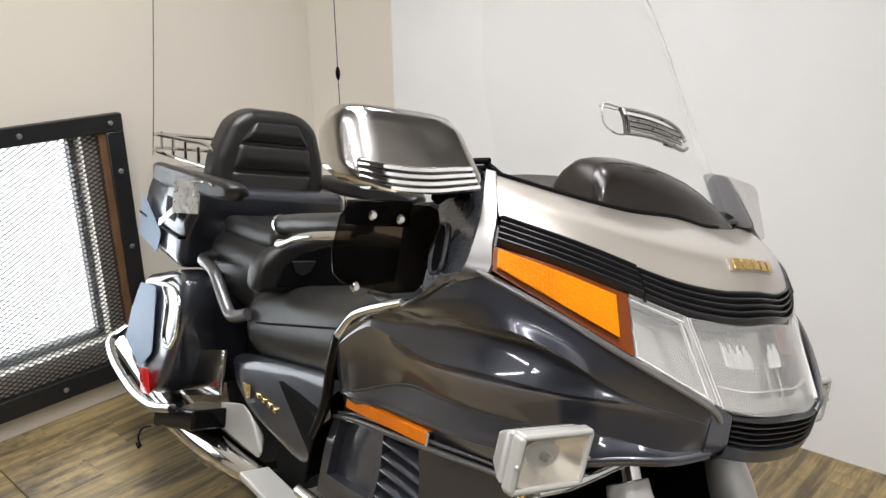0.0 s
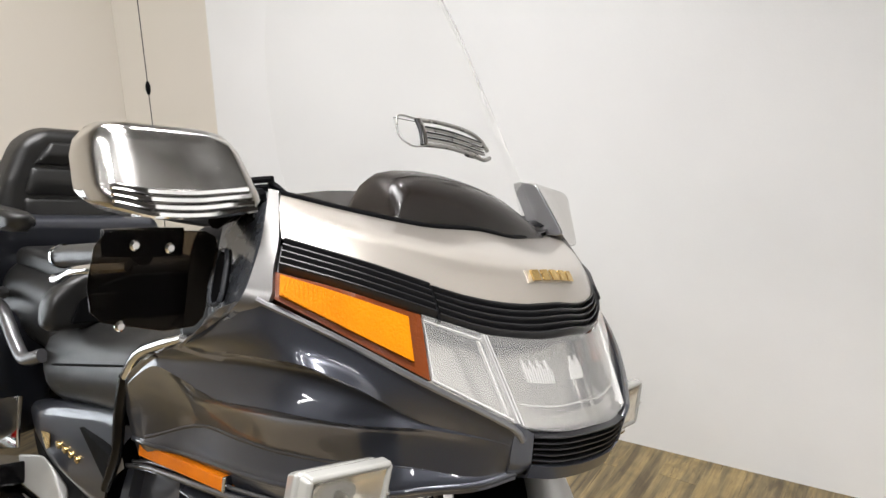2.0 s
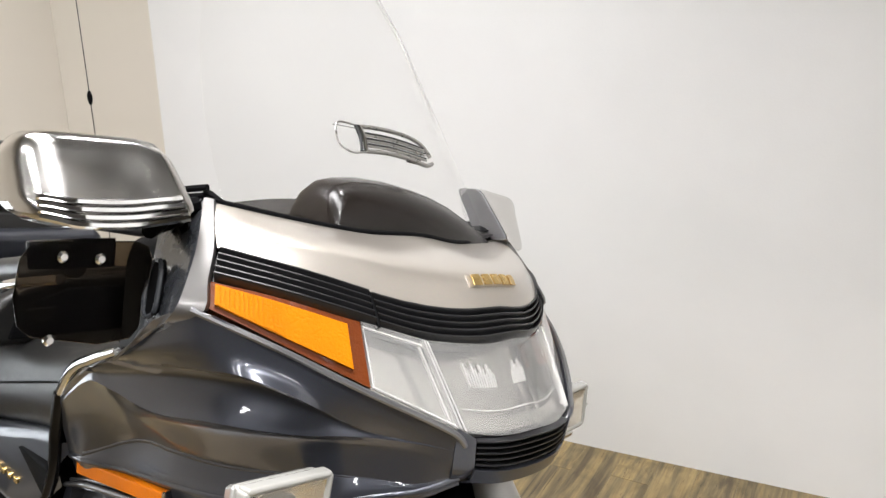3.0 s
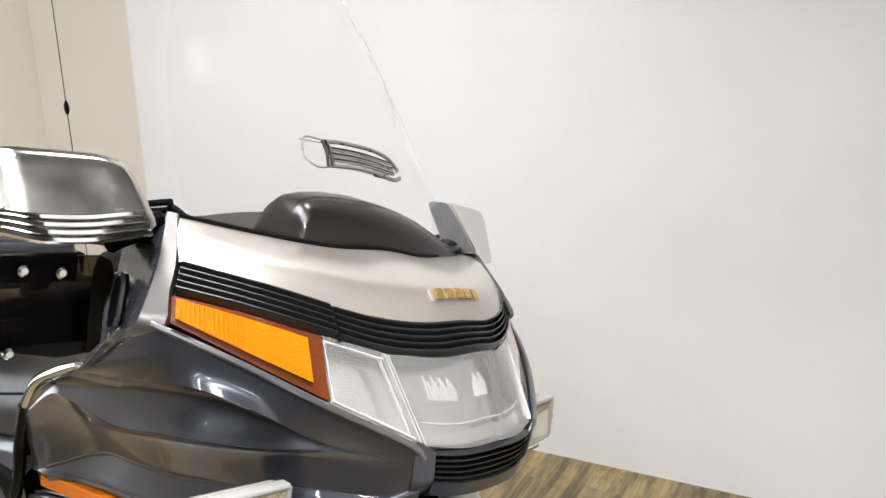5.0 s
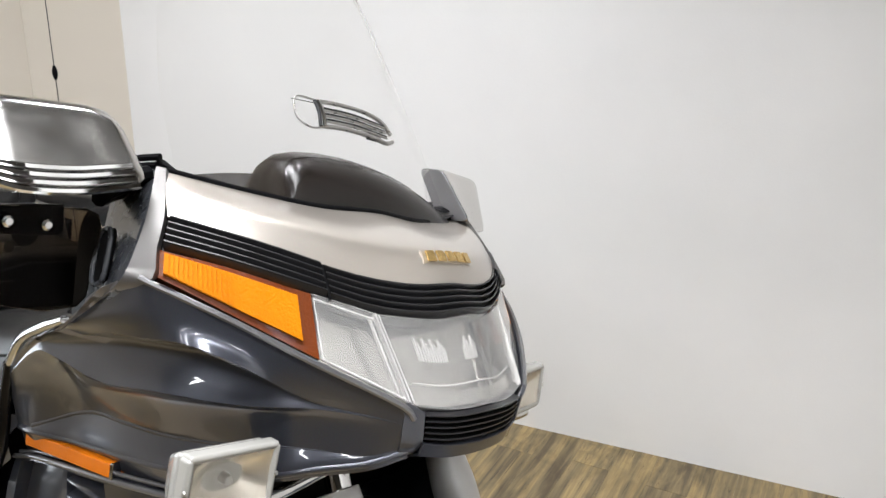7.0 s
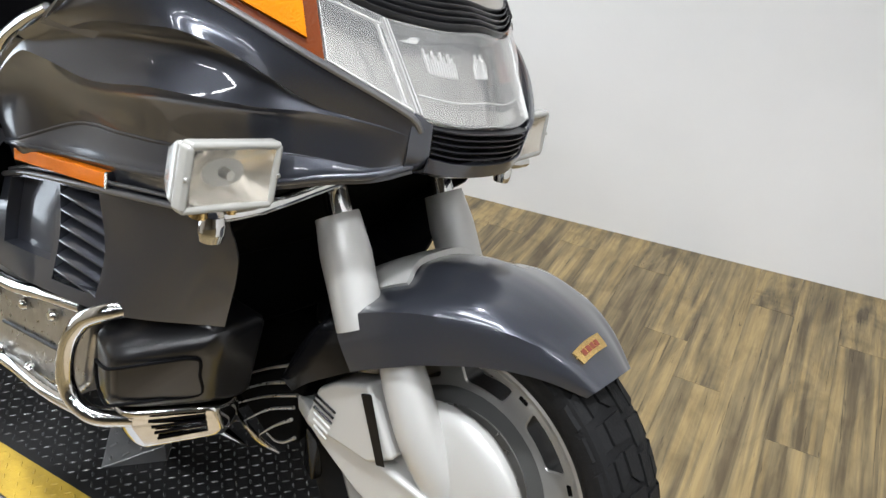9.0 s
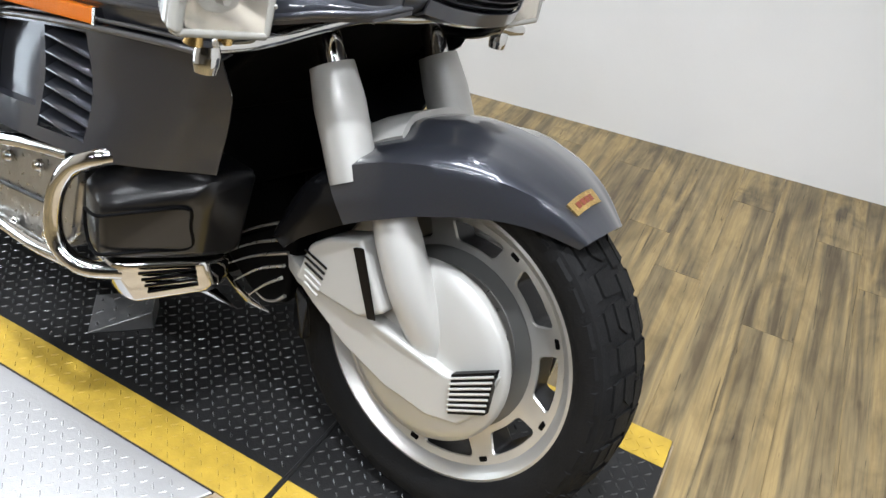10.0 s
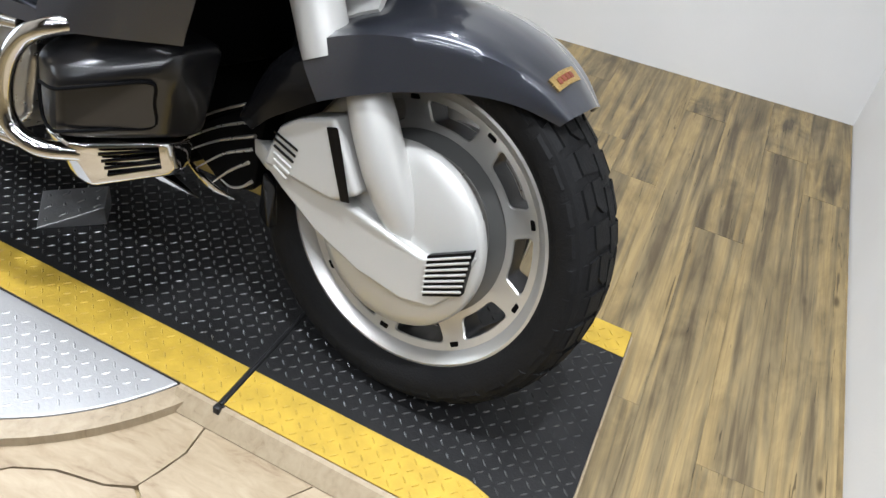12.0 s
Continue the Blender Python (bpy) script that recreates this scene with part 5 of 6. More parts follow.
bpart("web", spun([(0.08, -0.034), (0.10, -0.026), (0.1585, -0.0205), (0.1585, 0.0205), (0.10, 0.026), (0.08, 0.034)], 90, AXLE.copy()), SHADEDALLOY, "cast inner web, shadow gap put into its colour", wheel, at=NONE)
for s in (-1, 1):
    bpart("brake_disc", spun([(0.075, s * 0.066), (0.148, s * 0.066), (0.148, s * 0.071), (0.075, s * 0.071), (0.075, s * 0.066)], 72, AXLE.copy()), BRUSHED, "steel brake disc", wheel, at=NONE)

# brake cover and fork legs
for s in (1, -1):
    def m(q, s=s):
        return [(x, s * y, z) for x, y, z in q]
    cover = bpart("brake_cover", spun([(0.0, s * -0.112), (0.08, s * -0.110), (0.128, s * -0.103), (0.148, s * -0.094), (0.153, s * -0.086), (0.153, s * -0.076)], 72, AXLE.copy()), FORKPAINT, "silver white brake disc cover", at=NONE)
    blade = plate([(-0.245, 0.330), (-0.215, 0.352), (-0.10, 0.345), (-0.02, 0.338), (0.065, 0.322), (0.090, 0.326), (0.142, 0.352), (0.135, 0.285), (0.105, 0.245), (0.055, 0.236), (-0.03, 0.245), (-0.12, 0.268), (-0.20, 0.305)], s * -0.138, s * -0.085, 0.007, 3)
    for v in blade.verts:
        if abs(v.co.y) > 0.11:
            v.co.y -= math.copysign(0.026 * min(1, max(0, (v.co.x - 0.02) / 0.12)), v.co.y)
    bpart("cover_blade", blade, FORKPAINT, "", cover, at=NONE)
    corner = [Vector((0.078, s * -0.1285, 0.331)), Vector((0.139, s * -0.1145, 0.366)), Vector((0.143, s * -0.1140, 0.288)), Vector((0.089, s * -0.1265, 0.262))]
    inner = Vector((0, s * 0.012, 0))
    bpart("grille", hull([p + Vector((0, s * -0.001, 0)) for p in corner] + [p + inner for p in corner], 0.001, 1), GLOSSBLACK, "black vent opening", cover, at=NONE)
    for k in range(7):
        w = (k + 0.7) / 7.6
        out = Vector((0, s * -0.003, 0))
        bpart("slat", tube([corner[0].lerp(corner[3], w) + out, corner[1].lerp(corner[2], w) + out], 0.0021, 6, 2), FORKPAINT, "", cover, at=NONE)
    shroud = plate([(-0.238, 0.338), (-0.218, 0.412), (-0.185, 0.440), (-0.120, 0.468), (-0.050, 0.372), (-0.095, 0.340)], s * -0.150, s * -0.090, 0.008, 3)
    bpart("caliper_shroud", shroud, FORKPAINT, "", cover, at=NONE)
    bpart("slot", hull(m([(-0.130, -0.1525, 0.450), (-0.108, -0.1525, 0.458), (-0.058, -0.1525, 0.356), (-0.076, -0.1525, 0.350), (-0.118, -0.146, 0.455), (-0.07, -0.146, 0.352)]), 0.001, 1), GLOSSBLACK, "long black slot", cover, at=NONE)
    for k in range(6):
        x0, z0 = -0.222 + 0.002 * k, 0.400 - 0.011 * k
        bpart("louvre", tube(m([(x0, -0.151, z0), (x0 + 0.05 - 0.004 * k, -0.151, z0 - 0.010)]), 0.0022, 6, 2), GLOSSBLACK if k < 3 else FORKPAINT, "", cover, at=NONE)
    bpart("arm", hull(m([(-0.318, -0.108, 0.352), (-0.312, -0.108, 0.330), (-0.266, -0.128, 0.357), (-0.228, -0.138, 0.349), (-0.232, -0.136, 0.318), (-0.318, -0.085, 0.345), (-0.235, -0.09, 0.35), (-0.235, -0.09, 0.318)]), 0.005, 2), FORKPAINT, "grey deflector arm", cover, at=NONE)
    fork = bpart("fork_leg", tube(m([(0.020, -0.075, 0.300), (0.002, -0.096, 0.352), (-0.035, -0.113, 0.415), (-0.085, -0.116, 0.495), (-0.115, -0.112, 0.540)]), [0.034, 0.036, 0.037, 0.036, 0.030], 28, 20), FORKPAINT, "silver white fork slider", at=NONE)
    bpart("fork_cover", tube(m([(-0.161, -0.139, 0.546), (-0.164, -0.139, 0.551), (-0.246, -0.132, 0.686), (-0.250, -0.132, 0.692)]), [0.0385, 0.0385, 0.0395, 0.034], 30, 20), FORKPAINT, "", fork, at=NONE)
    bpart("stanchion", tube(m([(-0.235, -0.128, 0.67), (-0.335, -0.128, 0.845)]), 0.0205, 24, 4), CHROME, "chrome fork tube", fork, at=NONE)
bpart("splash_piece", hull([(-0.262, -0.115, 0.300), (-0.222, -0.120, 0.290), (-0.228, -0.115, 0.205), (-0.262, -0.105, 0.215), (-0.26, -0.09, 0.30), (-0.225, -0.09, 0.205)], 0.004, 2), GLOSSBLACK, "black splash piece", at=NONE)

# ---- front fender ----
def arc(rs, ys, a0=56, a1=163, n=12):
    out = []
    for i in range(n + 1):
        w = i / n
        a = radians(a0 + (a1 - a0) * w)
        r = float(np.interp(w, np.linspace(0, 1, len(rs)), rs))
        y = float(np.interp(w, np.linspace(0, 1, len(ys)), ys))
        out.append((r * math.cos(a), y, 0.3097 + r * math.sin(a)))
    return out


low = arc([0.318, 0.300, 0.275, 0.25, 0.238, 0.229, 0.226, 0.228, 0.233, 0.25, 0.27], [-0.06, -0.095, -0.118, -0.132, -0.148, -0.163, -0.170, -0.173, -0.173, -0.170, -0.165])
mid = arc([0.331, 0.331, 0.329, 0.327, 0.318, 0.311, 0.306, 0.303, 0.303, 0.304, 0.306], [-0.057, -0.087, -0.110, -0.128, -0.147, -0.164, -0.170, -0.174, -0.174, -0.170, -0.163])
sho = arc([0.338, 0.341, 0.343, 0.344, 0.340, 0.334, 0.328, 0.323, 0.320, 0.318, 0.318], [-0.042, -0.062, -0.073, -0.080, -0.088, -0.096, -0.100, -0.10, -0.10, -0.10, -0.10])
top = arc([0.344, 0.348, 0.351, 0.353, 0.355, 0.356, 0.356, 0.355, 0.353, 0.352, 0.350], [-0.022, -0.034, -0.04, -0.045, -0.05, -0.055, -0.06, -0.06, -0.06, -0.06, -0.06])
crown = arc([0.346, 0.351, 0.354, 0.357, 0.359, 0.360, 0.360, 0.359, 0.357, 0.355, 0.353], [0])
edge = arc([0.337, 0.340, 0.340, 0.339, 0.331, 0.324, 0.319, 0.316, 0.315, 0.315, 0.316], [-0.051, -0.079, -0.101, -0.119, -0.137, -0.153, -0.161, -0.164, -0.164, -0.161, -0.155])
FENDER = [low, mid, edge, sho, top, crown, flip(top), flip(sho), flip(edge), flip(mid), flip(low)]
fender = bpart("front_fender", patch(FENDER, 0, 0.70, 0, 1, 0, 0.004, 30, 32, (0, 0, 0.31)), PAINT, "charcoal front fender", at=NONE)
bpart("fender_flap", patch(FENDER, 0.702, 1, 0, 1, -0.002, 0.004, 12, 28, (0, 0, 0.31)), GLOSSBLACK, "gloss black rear flap", fender, at=NONE)
FEN = [sho, top, crown, flip(top), flip(sho)]
fb = bpart("fender_badge", patch(FEN, 0.066, 0.100, 0.02, 0.58, 0.004, 0.004, 5, 5, (0, 0, 0.31)), GOLD, "gold fender badge", fender, at=NONE)
for k in range(4):
    bpart("badge_mark", patch(FEN, 0.076, 0.090, 0.12 + 0.09 * k, 0.18 + 0.09 * k, 0.005, 0.003, 2, 2, (0, 0, 0.31)), BADGERED, "worn dark red mark", fb, at=NONE)
bpart("fork_brace", patch(FEN, 0.53, 0.72, 0.0, 1.0, 0.009, 0.010, 12, 24, (0, 0, 0.31)), FORKPAINT, "pale fork brace arched over the fender", at=NONE)

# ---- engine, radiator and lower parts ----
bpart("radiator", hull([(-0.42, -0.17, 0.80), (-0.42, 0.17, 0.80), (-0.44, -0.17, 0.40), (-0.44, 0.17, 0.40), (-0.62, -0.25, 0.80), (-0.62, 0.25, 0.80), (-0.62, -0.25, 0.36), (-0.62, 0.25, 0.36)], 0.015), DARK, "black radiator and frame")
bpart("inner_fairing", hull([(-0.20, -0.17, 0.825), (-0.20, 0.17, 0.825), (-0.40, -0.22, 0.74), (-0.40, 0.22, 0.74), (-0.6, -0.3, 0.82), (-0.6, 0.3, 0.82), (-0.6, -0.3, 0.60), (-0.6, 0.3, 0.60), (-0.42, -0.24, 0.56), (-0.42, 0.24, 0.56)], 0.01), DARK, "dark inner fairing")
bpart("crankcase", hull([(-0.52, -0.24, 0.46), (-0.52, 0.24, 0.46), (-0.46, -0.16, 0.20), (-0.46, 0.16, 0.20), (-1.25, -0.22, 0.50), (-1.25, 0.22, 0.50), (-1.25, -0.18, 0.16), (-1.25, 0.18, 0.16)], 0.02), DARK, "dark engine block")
for f in MIRRORED:
    headc = bpart("cylinder_head_cover", plate([(-0.86, 0.405), (-0.72, 0.425), (-0.64, 0.452), (-0.52, 0.472), (-0.505, 0.43), (-0.52, 0.33), (-0.56, 0.285), (-0.86, 0.245)], *(f([(0, -0.335, 0)])[0][1:2] + f([(0, -0.22, 0)])[0][1:2]), 0.012, 3), BRUSHED, "bright cast cylinder head cover")
    y = f([(0, -0.338, 0)])[0][1]
    s = -1 if y < 0 else 1
    for px, pz in ((-0.80, 0.385), (-0.70, 0.40), (-0.61, 0.42), (-0.78, 0.275), (-0.68, 0.285), (-0.58, 0.31)):
        bpart("bolt", bolt((px, y, pz), (0, s, 0), 0.011, 0.012), CHROME, "", headc)
    bpart("raised_bar", hull([(-0.78, y, 0.325), (-0.60, y, 0.355), (-0.78, y, 0.335), (-0.60, y, 0.365), (-0.78, y + s * 0.003, 0.33), (-0.60, y + s * 0.003, 0.36)], 0.001, 1), STEEL, "dark raised lettering worn to a bar", headc)
    bpart("fin_rail", tube([(-0.86, y, 0.40), (-0.72, y + s * 0.006, 0.425), (-0.63, y + s * 0.008, 0.452), (-0.52, y + s * 0.004, 0.476)], 0.013, 10, 24), CHROME, "crumpled bright heat shield", headc)
    guard = bpart("engine_guard", tube(f([(-0.43, -0.26, 0.50), (-0.455, -0.335, 0.498), (-0.50, -0.36, 0.462), (-0.528, -0.365, 0.39), (-0.522, -0.36, 0.325), (-0.478, -0.345, 0.302), (-0.44, -0.30, 0.30)]), 0.0145, 14, 48), CHROME, "chrome engine guard bar")
    bpart("lower_bar", tube(f([(-0.90, -0.33, 0.235), (-0.72, -0.345, 0.27), (-0.60, -0.352, 0.285), (-0.50, -0.35, 0.302)]), 0.013, 12, 24), CHROME, "", guard)
    box = bpart("engine_cover", hull(f([(-0.498, -0.338, 0.448), (-0.425, -0.352, 0.438), (-0.315, -0.252, 0.482), (-0.498, -0.328, 0.335), (-0.435, -0.342, 0.332), (-0.348, -0.225, 0.352), (-0.47, -0.30, 0.486), (-0.33, -0.235, 0.505), (-0.50, -0.15, 0.50), (-0.32, -0.15, 0.50), (-0.50, -0.15, 0.32), (-0.34, -0.15, 0.34)]), 0.012, 3), ENGINEBLACK, "near-black engine front cover")
    groove = [(-0.468, -0.350, 0.413), (-0.440, -0.356, 0.417), (-0.425, -0.3545, 0.420), (-0.38, -0.309, 0.438), (-0.338, -0.265, 0.451), (-0.345, -0.252, 0.415), (-0.356, -0.239, 0.371), (-0.39, -0.288, 0.360), (-0.430, -0.347, 0.350), (-0.440, -0.348, 0.349), (-0.464, -0.343, 0.353), (-0.468, -0.347, 0.38), (-0.468, -0.350, 0.413)]
    bpart("panel_groove", tube(f([(x + 0.002, y - 0.003, z) for x, y, z in groove]), 0.0028, 8, 72), BLACK, "dark groove of the inset panel", box)
    shield = bpart("exhaust_shield", hull(f([(-0.51, -0.318, 0.320), (-0.44, -0.325, 0.318), (-0.345, -0.218, 0.342), (-0.46, -0.295, 0.248), (-0.43, -0.285, 0.238), (-0.335, -0.20, 0.285), (-0.50, -0.2, 0.31), (-0.36, -0.15, 0.33), (-0.44, -0.18, 0.24), (-0.36, -0.15, 0.28)]), 0.008, 3), CHROME, "chrome slotted exhaust shield")
    for k in range(4):
        w = (k + 0.6) / 4.4
        a = Vector((-0.405, -0.300 + 0.03 * w, 0.320 - 0.060 * w))
        b = Vector((-0.350, -0.232 + 0.012 * w, 0.335 - 0.045 * w))
        bpart("slit", tube(f([tuple(a), tuple(b)]), 0.0028, 6, 2), GLOSSBLACK, "", shield)
    bpart("spike_trim", hull(f([(-0.372, -0.09, 0.182), (-0.47, -0.15, 0.228), (-0.46, -0.14, 0.205), (-0.44, -0.11, 0.215)]), 0.002, 1), CHROME, "pointed chrome trim")
trim = bpart("lower_grille", tube([(-0.432, -0.12, 0.297), (-0.395, -0.12, 0.263), (-0.336, -0.12, 0.243), (-0.285, -0.118, 0.243)], [0.002, 0.004, 0.006, 0.002], 8, 24), CHROME, "curved chrome trim of the lower grille")
for p in ([(-0.428, -0.12, 0.307), (-0.359, -0.12, 0.369), (-0.262, -0.12, 0.433)], [(-0.418, -0.12, 0.291), (-0.343, -0.12, 0.351), (-0.265, -0.12, 0.396)], [(-0.408, -0.12, 0.275), (-0.338, -0.12, 0.328), (-0.262, -0.12, 0.372)],
          [(-0.378, -0.12, 0.257), (-0.322, -0.12, 0.311), (-0.266, -0.12, 0.346)], [(-0.336, -0.12, 0.251), (-0.304, -0.12, 0.288), (-0.267, -0.12, 0.322)], [(-0.319, -0.12, 0.265), (-0.298, -0.12, 0.262), (-0.275, -0.12, 0.272), (-0.254, -0.12, 0.293)]):
    bpart("trim_strip", tube(p, [0.0012, 0.0022, 0.0032], 8, 20), BRUSHED, "", trim)
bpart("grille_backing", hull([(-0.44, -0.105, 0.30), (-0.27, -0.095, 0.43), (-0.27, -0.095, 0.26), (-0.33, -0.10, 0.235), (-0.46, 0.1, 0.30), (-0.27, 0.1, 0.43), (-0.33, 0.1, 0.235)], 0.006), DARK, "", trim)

# ---- seats, side covers, trunk and saddlebags ----
seat = bpart("rider_seat", cushion((0.66, 0.46, 0.205), (-1.17, 0, 0.630), (0, -14, 0), 0.46), LEATHER, "black leather rider seat")
bpart("seat_nose", cushion((0.36, 0.30, 0.16), (-0.84, 0, 0.70), (0, -8, 0)), LEATHER, "", seat)
bpart("seam", tube([(-1.43, -0.222, 0.568), (-1.334, -0.230, 0.597), (-1.16, -0.231, 0.650), (-0.92, -0.225, 0.722)], 0.003, 6, 20), BLACK, "", seat)
pad = bpart("rider_backrest", hull([(-1.30, y, z) for y, z in ((-0.280, 0.683), (-0.274, 0.758), (-0.224, 0.813), (-0.112, 0.840), (0.112, 0.840), (0.224, 0.813), (0.274, 0.758), (0.280, 0.683))] + [(-1.38, y, z) for y, z in ((-0.280, 0.683), (-0.258, 0.768), (-0.112, 0.833), (0.112, 0.833), (0.258, 0.768), (0.280, 0.683))], 0.024, 4), LEATHER, "black padded rider backrest")
bpart("pad_panel", hull([(-1.292, y, z) for y, z in ((-0.224, 0.703), (-0.213, 0.758), (-0.168, 0.793), (-0.090, 0.813), (0.090, 0.813), (0.168, 0.793), (0.213, 0.758), (0.224, 0.703))] + [(-1.31, y, z) for y, z in ((-0.224, 0.703), (0.224, 0.703), (0.090, 0.813), (-0.090, 0.813))], 0.006, 2), BLACK, "smooth black panel", pad)
bpart("embossed_mark", hull([(-1.288, y, z) for y, z in ((-0.190, 0.773), (-0.123, 0.773), (-0.134, 0.743), (-0.157, 0.733), (-0.179, 0.743))] + [(-1.294, y, z) for y, z in ((-0.190, 0.773), (-0.123, 0.773), (-0.157, 0.733))], 0.002, 1), LEATHER, "", pad)
bpart("passenger_seat", cushion((0.46, 0.42, 0.22), (-1.60, 0, 0.66), (0, -4, 0)), LEATHER, "black leather passenger seat")
bpart("passenger_pad", cushion((0.34, 0.34, 0.06), (-1.60, -0.01, 0.775), (0, -6, 0)), LEATHER, "")
OUT = [(y * 0.96, 0.8 + (z - 0.8) * 0.975 - 0.016) for y, z in ((-0.185, 0.80), (-0.205, 0.88), (-0.195, 0.97), (-0.155, 1.075), (-0.09, 1.118), (0.09, 1.118), (0.155, 1.075), (0.195, 0.97), (0.205, 0.88), (0.185, 0.80))]
rest = bpart("rear_backrest", hull([(-1.84 - 0.06 * (z - 0.8), y * 0.97, z) for y, z in OUT] + [(-1.94 - 0.06 * (z - 0.8), y, z) for y, z in OUT], 0.030, 5), LEATHER, "tall black leather passenger backrest")
for z0, z1, w0, w1 in ((0.808, 0.904, 0.130, 0.134), (0.911, 0.989, 0.134, 0.119), (0.997, 1.060, 0.114, 0.070)):
    bpart("back_cushion", hull([(-1.832 - 0.06 * (z - 0.8), s * w, z) for z, w in ((z0, w0), (z1, w1)) for s in (-1, 1)] + [(-1.822 - 0.06 * ((z0 + z1) / 2 - 0.8), s * w0 * 0.7, (z0 + z1) / 2) for s in (-1, 1)] + [(-1.86 - 0.06 * (z - 0.8), s * w, z) for z, w in ((z0, w0), (z1, w1)) for s in (-1, 1)], 0.010, 3), LEATHER, "", rest)
for f in MIRRORED:
    bpart("armrest", hull(f([(-2.04, -0.31, 0.885), (-1.90, -0.345, 0.912), (-1.60, -0.345, 0.930), (-1.45, -0.32, 0.935), (-1.42, -0.28, 0.925), (-2.04, -0.25, 0.88), (-1.45, -0.25, 0.93), (-2.02, -0.31, 0.825), (-1.60, -0.34, 0.875), (-1.45, -0.31, 0.885), (-2.02, -0.25, 0.83), (-1.45, -0.25, 0.885)]), 0.030, 5), LEATHER, "black leather armrest")
    bag = bpart("saddlebag", hull(f([(-1.63, -0.335, 0.628), (-1.60, -0.345, 0.53), (-1.67, -0.36, 0.29), (-1.76, -0.355, 0.235), (-2.10, -0.33, 0.28), (-2.06, -0.33, 0.42), (-1.97, -0.325, 0.545), (-1.72, -0.33, 0.632), (-1.63, -0.10, 0.64), (-1.67, -0.10, 0.28), (-2.12, -0.10, 0.28), (-2.0, -0.10, 0.56)]), 0.03, 4), PAINT, "charcoal saddlebag")
    bpart("tail_lens", hull(f([(-1.97, -0.338, 0.53), (-1.80, -0.345, 0.565), (-1.74, -0.36, 0.37), (-1.84, -0.362, 0.285), (-2.075, -0.338, 0.30), (-2.04, -0.338, 0.42), (-1.9, -0.30, 0.45)]), 0.014, 4), REFLECTIONLENS, "wrap-around tail lens, pale window reflection painted in", bag)
    bpart("red_lens", hull(f([(-1.83, -0.366, 0.300), (-1.735, -0.371, 0.332), (-1.70, -0.370, 0.262), (-1.79, -0.367, 0.232), (-1.76, -0.33, 0.28)]), 0.003, 2), RED, "red reflector", bag)
    bpart("guard_rail", tube(f([(-1.72, -0.33, 0.605), (-1.67, -0.375, 0.608), (-1.57, -0.378, 0.622), (-1.515, -0.38, 0.60), (-1.50, -0.385, 0.53), (-1.53, -0.385, 0.475), (-1.58, -0.382, 0.458), (-1.605, -0.382, 0.48), (-1.61, -0.378, 0.56), (-1.66, -0.372, 0.602)]), 0.006, 10, 72), CHROME, "chrome guard rail", bag)
    bpart("bumper", tube(f([(-2.18, -0.30, 0.30), (-2.15, -0.36, 0.262), (-1.92, -0.375, 0.222), (-1.70, -0.37, 0.232), (-1.56, -0.355, 0.28)]), 0.014, 12, 36), CHROME, "chrome bumper rail", bag)
    bpart("under_tray", hull(f([(-1.70, -0.355, 0.225), (-1.46, -0.335, 0.315), (-1.46, -0.335, 0.255), (-1.70, -0.355, 0.165), (-1.70, -0.2, 0.225), (-1.46, -0.2, 0.31), (-1.46, -0.2, 0.25), (-1.70, -0.2, 0.17)]), 0.008), GLOSSBLACK, "", bag)
    bpart("mirror_plate", hull(f([(-1.69, -0.262, 0.398), (-1.485, -0.255, 0.472), (-1.485, -0.255, 0.338), (-1.74, -0.27, 0.235), (-1.69, -0.25, 0.398), (-1.485, -0.245, 0.472), (-1.485, -0.245, 0.338), (-1.74, -0.26, 0.235)]), 0.002, 1), CHROME, "polished chrome plate")
    bpart("frame_gusset", hull(f([(-1.50, -0.245, 0.315), (-1.37, -0.235, 0.362), (-1.33, -0.23, 0.345), (-1.26, -0.225, 0.262), (-1.28, -0.225, 0.245), (-1.48, -0.24, 0.24), (-1.50, -0.2, 0.3), (-1.3, -0.2, 0.3), (-1.3, -0.2, 0.25)]), 0.008), CREAM, "worn silver gusset")
    cover = bpart("side_cover", rounded(hull(f([(-1.53, -0.215, 0.44), (-1.44, -0.228, 0.478), (-0.94, -0.205, 0.60), (-0.95, -0.205, 0.43), (-1.07, -0.215, 0.315), (-1.20, -0.222, 0.325), (-1.36, -0.226, 0.335), (-1.50, -0.222, 0.38), (-1.5, -0.1, 0.45), (-0.95, -0.1, 0.60), (-1.0, -0.1, 0.36), (-1.4, -0.1, 0.32)]), 0.03, 3), 1), PAINT, "charcoal side cover")
    emblem = bpart("emblem", hull(f([(-1.405, -0.233, 0.412), (-1.352, -0.232, 0.424), (-1.348, -0.232, 0.384), (-1.368, -0.232, 0.374), (-1.38, -0.21, 0.395)]), 0.003, 1), GOLD, "small gold emblem", cover)
    for k in range(4):
        x0, y0, z0 = -1.318 + 0.029 * k, -0.2315 + 0.0020 * k, 0.410 - 0.001 * k
        bpart("gold_bar", hull(f([(x0, y0, z0 + 0.007), (x0 + 0.017, y0, z0 + 0.004), (x0, y0, z0 - 0.007), (x0 + 0.017, y0, z0 - 0.009), (x0 + 0.01, -0.20, z0)]), 0.001, 1), GOLD, "", emblem)
    bpart("grab_rail", tube(f([(-1.72, -0.22, 0.672), (-1.68, -0.262, 0.672), (-1.59, -0.265, 0.662), (-1.50, -0.262, 0.60), (-1.455, -0.258, 0.578), (-1.40, -0.24, 0.60)]), 0.017, 12, 40), GREYTRIM, "grey passenger grab rail")
